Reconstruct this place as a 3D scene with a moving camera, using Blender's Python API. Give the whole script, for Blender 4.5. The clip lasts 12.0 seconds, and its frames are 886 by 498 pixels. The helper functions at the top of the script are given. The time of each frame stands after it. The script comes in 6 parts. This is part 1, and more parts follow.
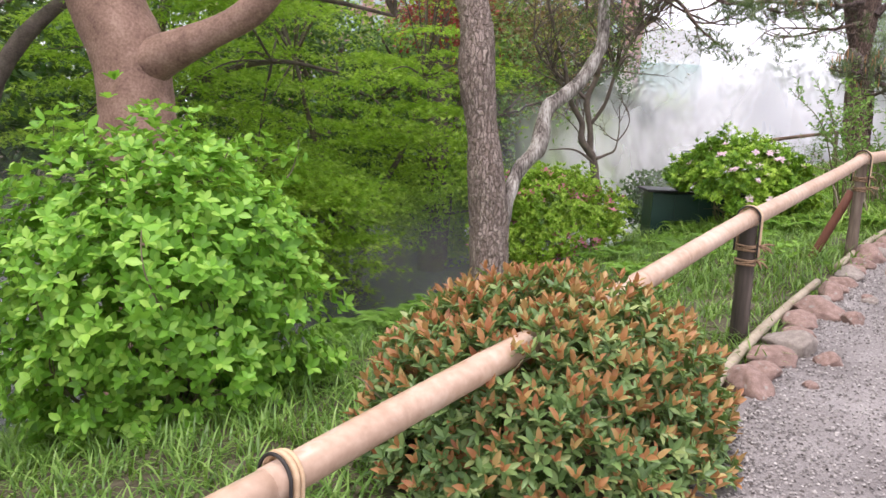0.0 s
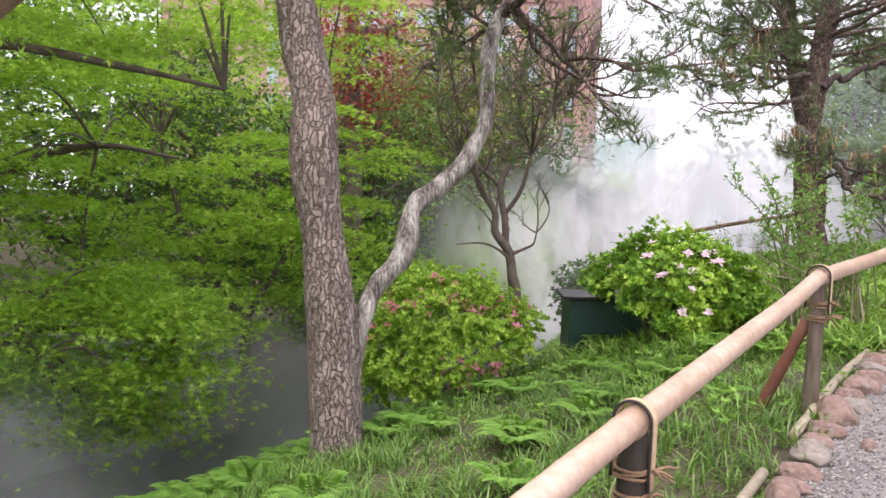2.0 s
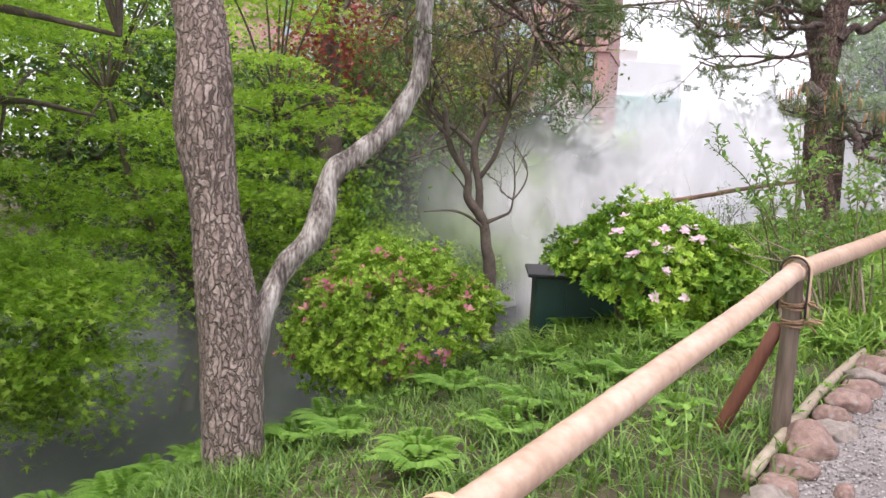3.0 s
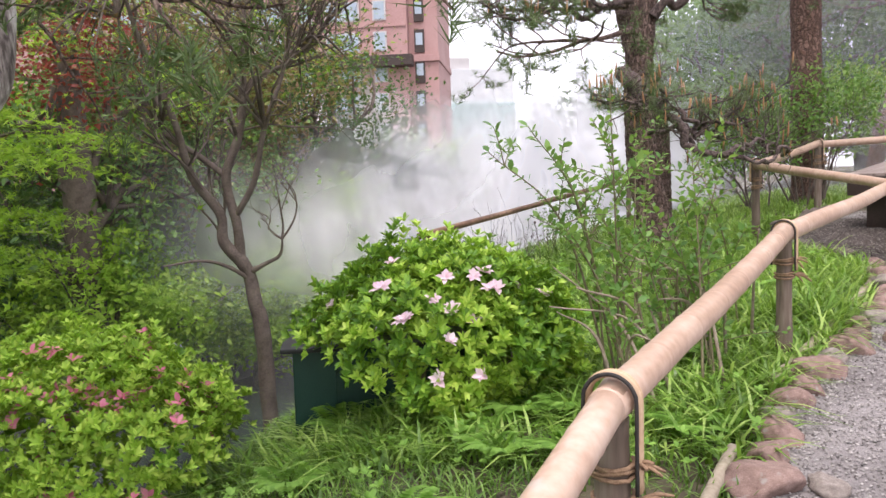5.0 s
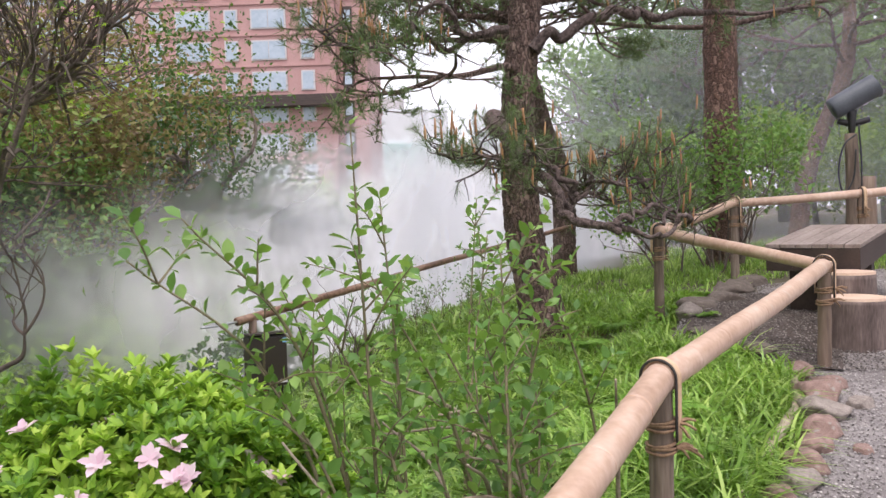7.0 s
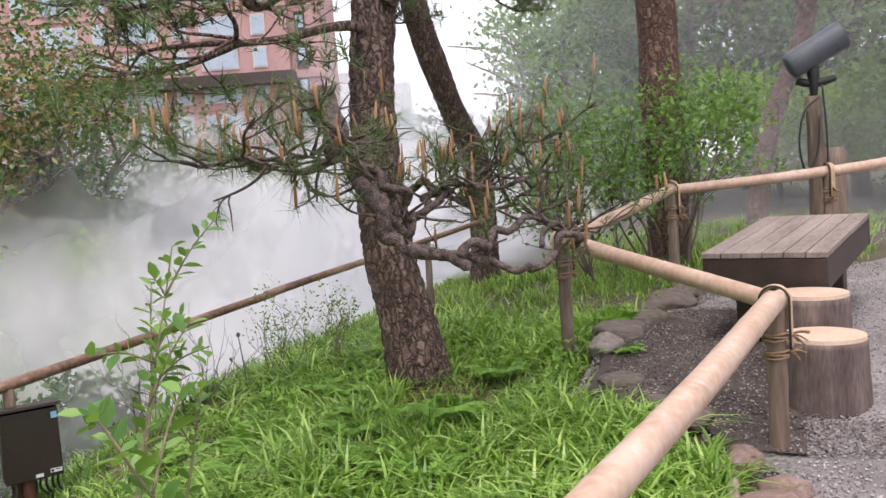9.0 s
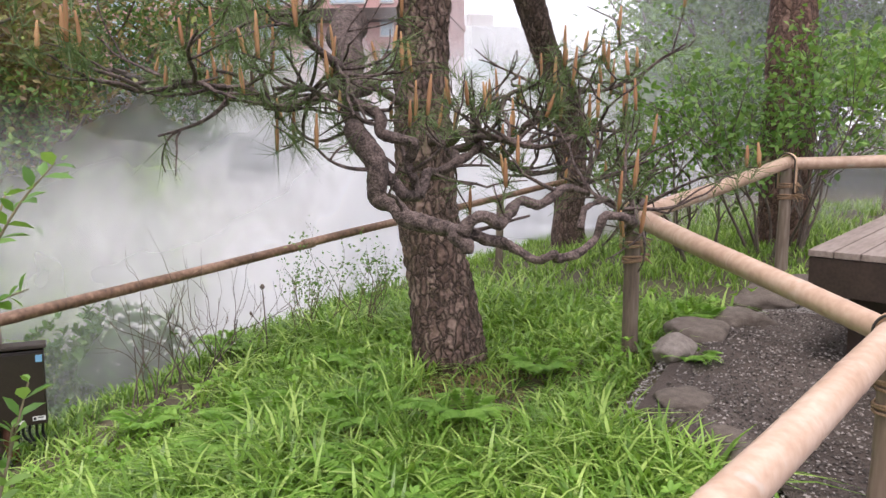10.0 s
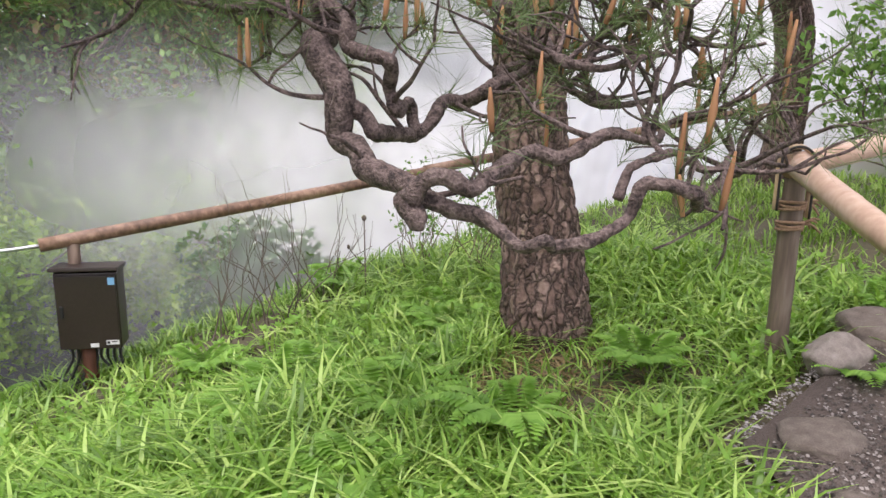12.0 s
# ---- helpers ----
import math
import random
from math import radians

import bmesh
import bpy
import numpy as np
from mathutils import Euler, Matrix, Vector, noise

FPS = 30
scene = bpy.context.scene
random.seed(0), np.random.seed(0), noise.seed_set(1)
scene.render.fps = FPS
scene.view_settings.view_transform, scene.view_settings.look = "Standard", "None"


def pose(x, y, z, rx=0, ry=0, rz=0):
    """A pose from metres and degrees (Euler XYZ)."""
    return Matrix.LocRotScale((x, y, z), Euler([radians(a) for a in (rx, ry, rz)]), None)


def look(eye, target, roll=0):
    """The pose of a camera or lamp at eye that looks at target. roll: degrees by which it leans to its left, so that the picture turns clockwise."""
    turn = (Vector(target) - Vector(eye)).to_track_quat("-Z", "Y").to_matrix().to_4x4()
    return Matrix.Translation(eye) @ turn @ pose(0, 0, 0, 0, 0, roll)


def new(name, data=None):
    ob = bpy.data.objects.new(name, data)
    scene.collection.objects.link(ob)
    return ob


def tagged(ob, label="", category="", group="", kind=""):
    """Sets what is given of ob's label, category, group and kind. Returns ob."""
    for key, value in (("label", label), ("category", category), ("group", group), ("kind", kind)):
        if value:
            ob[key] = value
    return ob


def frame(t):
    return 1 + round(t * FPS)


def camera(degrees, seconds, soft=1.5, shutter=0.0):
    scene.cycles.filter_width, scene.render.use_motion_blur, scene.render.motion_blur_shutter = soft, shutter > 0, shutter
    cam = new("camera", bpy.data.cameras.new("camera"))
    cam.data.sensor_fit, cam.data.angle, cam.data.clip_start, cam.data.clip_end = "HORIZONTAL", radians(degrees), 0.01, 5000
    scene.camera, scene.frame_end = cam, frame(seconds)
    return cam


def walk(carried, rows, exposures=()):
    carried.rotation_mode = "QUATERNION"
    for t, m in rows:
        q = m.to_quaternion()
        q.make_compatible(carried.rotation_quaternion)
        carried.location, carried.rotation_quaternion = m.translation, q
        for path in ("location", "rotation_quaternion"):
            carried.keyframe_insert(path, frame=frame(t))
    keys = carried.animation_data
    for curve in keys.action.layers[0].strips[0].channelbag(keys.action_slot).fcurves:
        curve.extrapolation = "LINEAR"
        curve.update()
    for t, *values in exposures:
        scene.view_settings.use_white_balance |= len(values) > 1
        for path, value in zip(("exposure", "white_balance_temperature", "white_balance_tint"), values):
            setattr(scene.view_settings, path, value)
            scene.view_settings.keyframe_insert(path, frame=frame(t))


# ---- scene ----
cam = camera(57.3, 12.0)
PATH = [
    (0, (0.377, 0.243, 1.534), (0.376, 2.222, 1.244), 3.1),
    (0.5, (0.559, 0.84, 1.561), (0.517, 2.817, 1.262), 4.0),
    (1, (0.793, 1.357, 1.648), (0.843, 3.343, 1.413), 2.9),
    (1.5, (1.081, 1.826, 1.753), (1.167, 3.816, 1.575), 2.7),
    (2, (1.394, 2.317, 1.814), (1.468, 4.313, 1.71), 2.5),
    (2.5, (1.741, 2.74, 1.866), (1.777, 4.734, 1.714), 3.1),
    (2.7, (1.899, 2.945, 1.901), (1.908, 4.936, 1.711), 3.3),
    (4.3, (2.816, 4.734, 1.958), (3.035, 6.707, 1.718), 0.4),
    (4.5, (2.888, 4.918, 1.97), (3.129, 6.888, 1.724), 0.9),
    (5, (3.154, 5.389, 2.045), (3.527, 7.346, 1.873), -1.9),
    (5.5, (3.519, 5.795, 2.125), (3.927, 7.75, 2.018), -1.1),
    (6, (3.89, 6.235, 2.164), (4.362, 8.178, 2.101), -3.1),
    (6.5, (4.184, 6.663, 2.189), (4.748, 8.581, 2.121), -3.1),
    (7, (4.512, 7.063, 2.286), (5.034, 8.992, 2.205), -1.6),
    (7.5, (4.824, 7.543, 2.332), (5.358, 9.469, 2.25), -3.0),
    (7.7, (4.989, 7.677, 2.337), (5.54, 9.598, 2.266), -3.6),
    (9.3, (6.193, 8.895, 2.547), (6.767, 10.803, 2.382), -4.0),
    (9.5, (6.313, 9.042, 2.558), (6.855, 10.96, 2.392), -2.4),
    (10, (6.661, 9.436, 2.521), (6.96, 11.395, 2.25), 0.3),
    (10.5, (6.953, 9.835, 2.544), (6.98, 11.798, 2.161), 1.1),
    (11, (7.281, 10.021, 2.532), (7.152, 11.963, 2.068), 3.2),
    (11.5, (7.426, 10.106, 2.559), (7.221, 12.033, 2.063), 2.4),
    (12, (7.512, 10.357, 2.553), (7.22, 12.273, 2.059), 0.9),
]
walk(cam, [(t, look(eye, target, roll)) for t, eye, target, roll in PATH], [(0, 0.98, 6500, 21), (2.5, 1.02, 6500, 21), (5, 0.98, 6500, 21), (7, 0.82, 6500, 20), (9.5, 0.86, 6500, 20), (10.5, 1.06, 6500, 20), (12, 1.14, 6500, 20)])

# ---- world, sun ----
world = bpy.data.worlds.new("overcast_sky")
scene.world = world
world.use_nodes = True
_wn, _wl = world.node_tree.nodes, world.node_tree.links
_sky = _wn.new("ShaderNodeTexSky")
_sky.sky_type, _sky.sun_disc = "NISHITA", False
_sky.sun_elevation, _sky.sun_rotation, _sky.dust_density = radians(58), radians(200), 4.0
_cloud = _wn.new("ShaderNodeMix")
_cloud.data_type = "RGBA"
_cloud.inputs[0].default_value = 0.72
_cloud.inputs[7].default_value = (10.5, 10.8, 11.2, 1)
_wl.new(_sky.outputs[0], _cloud.inputs[6])
_wl.new(_cloud.outputs[2], _wn["Background"].inputs[0])
_wn["Background"].inputs[1].default_value = 0.100

sun = new("sun", bpy.data.lights.new("sun", "SUN"))
sun.data.energy, sun.data.angle, sun.data.color = 1.5, radians(25), (1.0, 0.96, 0.9)
sun.matrix_world = look((0, 0, 20), (4, 7, -3))


# ---- materials ----
def node_mat(name, rough=0.7, metal=0.0):
    m = bpy.data.materials.new(name)
    m.use_nodes = True
    b = m.node_tree.nodes["Principled BSDF"]
    b.inputs["Roughness"].default_value = rough
    b.inputs["Metallic"].default_value = metal
    return m, m.node_tree.nodes, m.node_tree.links, b


def ramp(nodes, stops):
    r = nodes.new("ShaderNodeValToRGB")
    e = r.color_ramp.elements
    while len(e) < len(stops):
        e.new(0.5)
    for k, (at, c) in enumerate(stops):
        e[k].position, e[k].color = at, (*c, 1)
    return r


def noise_tex(nodes, links, scale, detail=4.0, coords=None, stretch=None):
    n = nodes.new("ShaderNodeTexNoise")
    n.inputs["Scale"].default_value, n.inputs["Detail"].default_value = scale, detail
    if coords is None:
        coords = nodes.new("ShaderNodeTexCoord").outputs["Object"]
    if stretch:
        mp = nodes.new("ShaderNodeMapping")
        mp.inputs["Scale"].default_value = stretch
        links.new(coords, mp.inputs[0])
        coords = mp.outputs[0]
    links.new(coords, n.inputs["Vector"])
    return n


def surface(name, stops, scale=6.0, fine=60.0, rough=0.75, bump=0.3, stretch=None, metal=0.0, dist=0.01, spots=None):
    """Colour by coarse noise through stops, with finer noise mixed in, and a bump."""
    m, n, l, b = node_mat(name, rough, metal)
    a = noise_tex(n, l, scale, 5, stretch=stretch)
    f = noise_tex(n, l, fine, 3, stretch=stretch)
    mix = n.new("ShaderNodeMath")
    mix.operation = "MULTIPLY_ADD"
    mix.inputs[1].default_value = 0.45
    l.new(f.outputs[0], mix.inputs[0])
    half = n.new("ShaderNodeMath")
    half.operation = "MULTIPLY"
    half.inputs[1].default_value = 0.55
    l.new(a.outputs[0], half.inputs[0])
    l.new(half.outputs[0], mix.inputs[2])
    r = ramp(n, stops)
    l.new(mix.outputs[0], r.inputs[0])
    colour = r.outputs[0]
    if spots:
        s = noise_tex(n, l, spots[0], 3)
        sr = ramp(n, [(spots[1], (0, 0, 0)), (spots[1] + 0.08, (1, 1, 1))])
        l.new(s.outputs[0], sr.inputs[0])
        mx = n.new("ShaderNodeMix")
        mx.data_type = "RGBA"
        mx.inputs[7].default_value = (*spots[2], 1)
        l.new(sr.outputs[0], mx.inputs[0])
        l.new(colour, mx.inputs[6])
        colour = mx.outputs[2]
    l.new(colour, b.inputs["Base Color"])
    bp = n.new("ShaderNodeBump")
    bp.inputs["Strength"].default_value, bp.inputs["Distance"].default_value = bump, dist
    l.new(mix.outputs[0], bp.inputs["Height"])
    l.new(bp.outputs[0], b.inputs["Normal"])
    return m


def leaf_mat(name, stops, rough=0.45, through_light=0.35, thr=(0.35, 0.55, 0.05)):
    """Leaves: each island its own tone; some light passes through."""
    m, n, l, b = node_mat(name, rough)
    g = n.new("ShaderNodeNewGeometry")
    big = noise_tex(n, l, 1.3, 2)
    add = n.new("ShaderNodeMath")
    add.operation = "MULTIPLY_ADD"
    add.inputs[1].default_value = 0.62
    l.new(g.outputs["Random Per Island"], add.inputs[0])
    sc = n.new("ShaderNodeMath")
    sc.operation = "MULTIPLY"
    sc.inputs[1].default_value = 0.38
    l.new(big.outputs[0], sc.inputs[0])
    l.new(sc.outputs[0], add.inputs[2])
    r = ramp(n, stops)
    l.new(add.outputs[0], r.inputs[0])
    l.new(r.outputs[0], b.inputs["Base Color"])
    b.inputs["Specular IOR Level"].default_value = 0.35
    t = n.new("ShaderNodeBsdfTranslucent")
    tc = n.new("ShaderNodeMix")
    tc.data_type = "RGBA"
    tc.blend_type = "MIX"
    tc.inputs[0].default_value = 0.45
    tc.inputs[7].default_value = (*thr, 1)
    l.new(r.outputs[0], tc.inputs[6])
    l.new(tc.outputs[2], t.inputs["Color"])
    ms = n.new("ShaderNodeMixShader")
    ms.inputs[0].default_value = through_light
    l.new(b.outputs[0], ms.inputs[1])
    l.new(t.outputs[0], ms.inputs[2])
    l.new(ms.outputs[0], n["Material Output"].inputs[0])
    return m


M = {}
M["soil"] = surface("soil", [(0.3, (0.045, 0.035, 0.024)), (0.6, (0.10, 0.085, 0.05)), (0.8, (0.10, 0.13, 0.04))], 1.2, 30, 0.95, 0.6)
M["gravel"] = surface("gravel", [(0.3, (0.12, 0.105, 0.10)), (0.5, (0.235, 0.215, 0.21)), (0.7, (0.37, 0.345, 0.335))], 2.0, 160, 0.95, 1.0, dist=0.02)
M["pebble"] = None
M["dark_gravel"] = surface("dark_gravel", [(0.3, (0.035, 0.027, 0.022)), (0.5, (0.085, 0.066, 0.056)), (0.72, (0.15, 0.125, 0.11))], 1.5, 140, 0.95, 1.0, dist=0.02)
M["bamboo"] = surface("bamboo", [(0.25, (0.30, 0.185, 0.125)), (0.5, (0.47, 0.325, 0.24)), (0.72, (0.60, 0.465, 0.375))], 3.0, 26, 0.38, 0.06, spots=(9.0, 0.66, (0.50, 0.42, 0.36)))
M["old_bamboo"] = surface("old_bamboo", [(0.3, (0.04, 0.023, 0.015)), (0.5, (0.20, 0.115, 0.075)), (0.7, (0.42, 0.27, 0.19))], 3.0, 30, 0.5, 0.15)
M["bamboo_node"] = surface("bamboo_node", [(0.3, (0.32, 0.20, 0.11)), (0.7, (0.58, 0.40, 0.25))], 8, 60, 0.5, 0.2)
M["grey_wood"] = surface("grey_wood", [(0.28, (0.045, 0.032, 0.024)), (0.5, (0.16, 0.12, 0.09)), (0.72, (0.30, 0.25, 0.20))], 9, 45, 0.85, 0.7, stretch=(1, 1, 0.10), dist=0.012)
M["tan_post"] = surface("tan_post", [(0.3, (0.09, 0.06, 0.043)), (0.5, (0.19, 0.135, 0.10)), (0.72, (0.30, 0.225, 0.165))], 7, 45, 0.75, 0.5, stretch=(1, 1, 0.10))
M["black_post"] = surface("black_post", [(0.3, (0.018, 0.013, 0.01)), (0.55, (0.06, 0.045, 0.035)), (0.75, (0.14, 0.11, 0.09))], 8, 45, 0.7, 0.7, stretch=(1, 1, 0.12))
M["rust_brown"] = surface("rust_brown", [(0.3, (0.10, 0.035, 0.02)), (0.7, (0.20, 0.075, 0.045))], 8, 60, 0.7, 0.3, stretch=(1, 1, 0.15))
M["rope"] = surface("rope", [(0.3, (0.16, 0.09, 0.05)), (0.7, (0.36, 0.24, 0.15))], 60, 200, 0.9, 0.6)
M["black_cord"] = surface("black_cord", [(0.3, (0.012, 0.011, 0.010)), (0.7, (0.035, 0.03, 0.028))], 60, 200, 0.7, 0.4)
M["strap"] = surface("strap", [(0.3, (0.42, 0.27, 0.16)), (0.7, (0.62, 0.46, 0.30))], 10, 60, 0.6, 0.2)
M["stone"] = surface("stone", [(0.28, (0.11, 0.07, 0.058)), (0.5, (0.235, 0.155, 0.13)), (0.72, (0.36, 0.265, 0.23))], 4, 40, 0.9, 0.6, spots=(3.0, 0.62, (0.27, 0.245, 0.22)))
M["grey_stone"] = surface("grey_stone", [(0.28, (0.12, 0.10, 0.085)), (0.5, (0.24, 0.205, 0.18)), (0.72, (0.36, 0.32, 0.285))], 4, 40, 0.9, 0.6)
M["brown_stone"] = surface("brown_stone", [(0.28, (0.06, 0.046, 0.037)), (0.5, (0.12, 0.098, 0.082)), (0.72, (0.20, 0.17, 0.145))], 4, 40, 0.9, 0.7)
M["log"] = surface("log", [(0.3, (0.24, 0.19, 0.13)), (0.7, (0.46, 0.40, 0.31))], 6, 40, 0.85, 0.4)


def plate_bark(name, crack, tones, size, stretch=0.5, gap=(0.12, 0.34)):
    """Bark plates parted by dark fissures."""
    m, n, l, b = node_mat(name, 0.92)
    tc = n.new("ShaderNodeTexCoord").outputs["Object"]
    wob = noise_tex(n, l, 11.0, 5, tc)
    mp = n.new("ShaderNodeMapping")
    mp.inputs["Scale"].default_value = (1 / size, 1 / size, stretch / size)
    l.new(tc, mp.inputs[0])
    add = n.new("ShaderNodeVectorMath")
    add.operation = "MULTIPLY_ADD"
    add.inputs[1].default_value = (2.3, 2.3, 2.3)
    l.new(wob.outputs["Color"], add.inputs[0])
    l.new(mp.outputs[0], add.inputs[2])
    v = n.new("ShaderNodeTexVoronoi")
    v.feature = "DISTANCE_TO_EDGE"
    v.inputs["Scale"].default_value = 1.0
    l.new(add.outputs[0], v.inputs["Vector"])
    cell = n.new("ShaderNodeTexVoronoi")
    cell.inputs["Scale"].default_value = 1.0
    l.new(add.outputs[0], cell.inputs["Vector"])
    fine = noise_tex(n, l, 45.0, 5, tc)
    tone = n.new("ShaderNodeMath")
    tone.operation = "MULTIPLY_ADD"
    tone.inputs[1].default_value = 0.35
    l.new(cell.outputs["Color"], tone.inputs[0])
    sub = n.new("ShaderNodeMath")
    sub.operation = "MULTIPLY"
    sub.inputs[1].default_value = 0.65
    l.new(fine.outputs[0], sub.inputs[0])
    l.new(sub.outputs[0], tone.inputs[2])
    r = ramp(n, tones)
    l.new(tone.outputs[0], r.inputs[0])
    edge = ramp(n, [(0.0, (0.1, 0.1, 0.1)), (gap[0], (0.6, 0.6, 0.6)), (gap[1], (1, 1, 1))])
    l.new(v.outputs["Distance"], edge.inputs[0])
    mx = n.new("ShaderNodeMix")
    mx.data_type = "RGBA"
    mx.inputs[6].default_value = (*crack, 1)
    l.new(edge.outputs[0], mx.inputs[0])
    l.new(r.outputs[0], mx.inputs[7])
    l.new(mx.outputs[2], b.inputs["Base Color"])
    hsum = n.new("ShaderNodeMath")
    hsum.operation = "MULTIPLY_ADD"
    hsum.inputs[1].default_value = 0.25
    l.new(fine.outputs[0], hsum.inputs[0])
    l.new(edge.outputs[0], hsum.inputs[2])
    bp = n.new("ShaderNodeBump")
    bp.inputs["Strength"].default_value, bp.inputs["Distance"].default_value = 1.0, 0.02
    l.new(hsum.outputs[0], bp.inputs["Height"])
    l.new(bp.outputs[0], b.inputs["Normal"])
    return m


M["pine_bark"] = plate_bark("pine_bark", (0.135, 0.10, 0.084), [(0.3, (0.20, 0.148, 0.125)), (0.5, (0.29, 0.225, 0.195)), (0.7, (0.43, 0.35, 0.31))], 0.036, 0.34, (0.05, 0.17))
M["dark_bark"] = plate_bark("dark_bark", (0.04, 0.026, 0.02), [(0.3, (0.085, 0.053, 0.042)), (0.5, (0.16, 0.105, 0.084)), (0.7, (0.27, 0.195, 0.16))], 0.042, 0.34, (0.07, 0.22))
M["red_pine_bark"] = plate_bark("red_pine_bark", (0.055, 0.03, 0.022), [(0.3, (0.12, 0.07, 0.052)), (0.5, (0.20, 0.115, 0.085)), (0.7, (0.30, 0.19, 0.15))], 0.06, 0.45)
M["limb_bark"] = surface("limb_bark", [(0.38, (0.026, 0.018, 0.016)), (0.5, (0.088, 0.062, 0.056)), (0.68, (0.19, 0.145, 0.13))], 30, 120, 0.9, 1.0, dist=0.016)
M["red_bark"] = surface("red_bark", [(0.28, (0.11, 0.06, 0.045)), (0.5, (0.27, 0.165, 0.125)), (0.72, (0.42, 0.28, 0.22))], 6, 50, 0.85, 0.6, dist=0.012)
M["pale_bark"] = surface("pale_bark", [(0.38, (0.06, 0.047, 0.04)), (0.49, (0.23, 0.20, 0.178)), (0.61, (0.50, 0.47, 0.435))], 11, 60, 0.75, 1.0, stretch=(1, 1, 0.22), dist=0.02)
M["twig"] = surface("twig", [(0.3, (0.06, 0.045, 0.035)), (0.7, (0.19, 0.15, 0.125))], 10, 60, 0.85, 0.4)
M["pale_twig"] = surface("pale_twig", [(0.3, (0.20, 0.15, 0.11)), (0.7, (0.40, 0.33, 0.26))], 12, 60, 0.85, 0.4)
M["green_twig"] = surface("green_twig", [(0.3, (0.10, 0.09, 0.045)), (0.7, (0.24, 0.20, 0.12))], 10, 60, 0.8, 0.3)
M["grass"] = leaf_mat("grass", [(0.05, (0.04, 0.095, 0.016)), (0.5, (0.20, 0.37, 0.058)), (0.95, (0.60, 0.76, 0.24))], 0.33, 0.36)
# Finer grass, its greens darkened to carry the shade beneath the azaleas.
M["shaded_fine_grass"] = leaf_mat("shaded_fine_grass", [(0.05, (0.03, 0.075, 0.016)), (0.5, (0.115, 0.235, 0.042)), (0.95, (0.36, 0.52, 0.15))], 0.4, 0.33)
M["dry"] = leaf_mat("dry", [(0.1, (0.16, 0.12, 0.06)), (0.9, (0.34, 0.25, 0.12))], 0.8, 0.25, (0.4, 0.3, 0.12))
M["fern"] = leaf_mat("fern", [(0.1, (0.12, 0.27, 0.04)), (0.9, (0.30, 0.52, 0.10))], 0.55, 0.4)
M["azalea"] = leaf_mat("azalea", [(0.1, (0.14, 0.28, 0.025)), (0.5, (0.34, 0.55, 0.06)), (0.9, (0.60, 0.76, 0.14))], 0.45, 0.32)
M["azalea_dark"] = leaf_mat("azalea_dark", [(0.1, (0.05, 0.13, 0.015)), (0.5, (0.14, 0.31, 0.03)), (0.9, (0.38, 0.58, 0.07))], 0.42, 0.28)
M["bush"] = leaf_mat("bush", [(0.1, (0.07, 0.20, 0.02)), (0.5, (0.20, 0.45, 0.05)), (0.9, (0.44, 0.68, 0.13))], 0.42, 0.38)
M["red_tip"] = leaf_mat("red_tip", [(0.15, (0.34, 0.13, 0.065)), (0.5, (0.46, 0.25, 0.11)), (0.9, (0.44, 0.38, 0.15))], 0.4, 0.28, (0.6, 0.25, 0.06))
M["red_tip_green"] = leaf_mat("red_tip_green", [(0.1, (0.06, 0.12, 0.04)), (0.6, (0.16, 0.26, 0.085)), (0.95, (0.34, 0.38, 0.15))], 0.4, 0.2)
M["maple"] = leaf_mat("maple", [(0.1, (0.10, 0.22, 0.02)), (0.5, (0.28, 0.48, 0.045)), (0.9, (0.52, 0.70, 0.12))], 0.5, 0.58)
M["maple_red"] = leaf_mat("maple_red", [(0.1, (0.14, 0.03, 0.025)), (0.9, (0.44, 0.11, 0.08))], 0.5, 0.35, (0.5, 0.12, 0.08))
M["bronze"] = leaf_mat("bronze", [(0.1, (0.14, 0.07, 0.05)), (0.55, (0.24, 0.19, 0.075)), (0.9, (0.24, 0.34, 0.07))], 0.5, 0.3, (0.3, 0.25, 0.08))
M["shrub"] = leaf_mat("shrub", [(0.1, (0.045, 0.12, 0.025)), (0.5, (0.115, 0.25, 0.055)), (0.9, (0.28, 0.44, 0.12))], 0.45, 0.35)
M["evergreen"] = leaf_mat("evergreen", [(0.1, (0.016, 0.05, 0.016)), (0.6, (0.045, 0.115, 0.028)), (0.95, (0.11, 0.20, 0.05))], 0.5, 0.2)
# Distant foliage: stops lightened so the leaf colour itself holds some haze.
M["hazed_green"] = leaf_mat("hazed_green", [(0.1, (0.07, 0.14, 0.045)), (0.6, (0.15, 0.27, 0.08)), (0.95, (0.27, 0.42, 0.12))], 0.6, 0.3)
M["needle"] = leaf_mat("needle", [(0.1, (0.045, 0.075, 0.03)), (0.6, (0.095, 0.15, 0.055)), (0.95, (0.20, 0.24, 0.10))], 0.5, 0.15)
M["candle"] = leaf_mat("candle", [(0.1, (0.26, 0.12, 0.06)), (0.9, (0.46, 0.27, 0.13))], 0.7, 0.15, (0.5, 0.3, 0.1))
M["pink"] = leaf_mat("pink", [(0.1, (0.60, 0.13, 0.24)), (0.9, (0.80, 0.34, 0.42))], 0.6, 0.3, (0.8, 0.3, 0.4))
M["pale_pink"] = leaf_mat("pale_pink", [(0.1, (0.74, 0.50, 0.60)), (0.9, (0.86, 0.74, 0.78))], 0.6, 0.3, (0.85, 0.65, 0.72))
M["table_top"] = surface("table_top", [(0.3, (0.13, 0.095, 0.08)), (0.5, (0.25, 0.20, 0.175)), (0.72, (0.36, 0.30, 0.27))], 5, 50, 0.6, 0.35, stretch=(0.2, 1, 1))
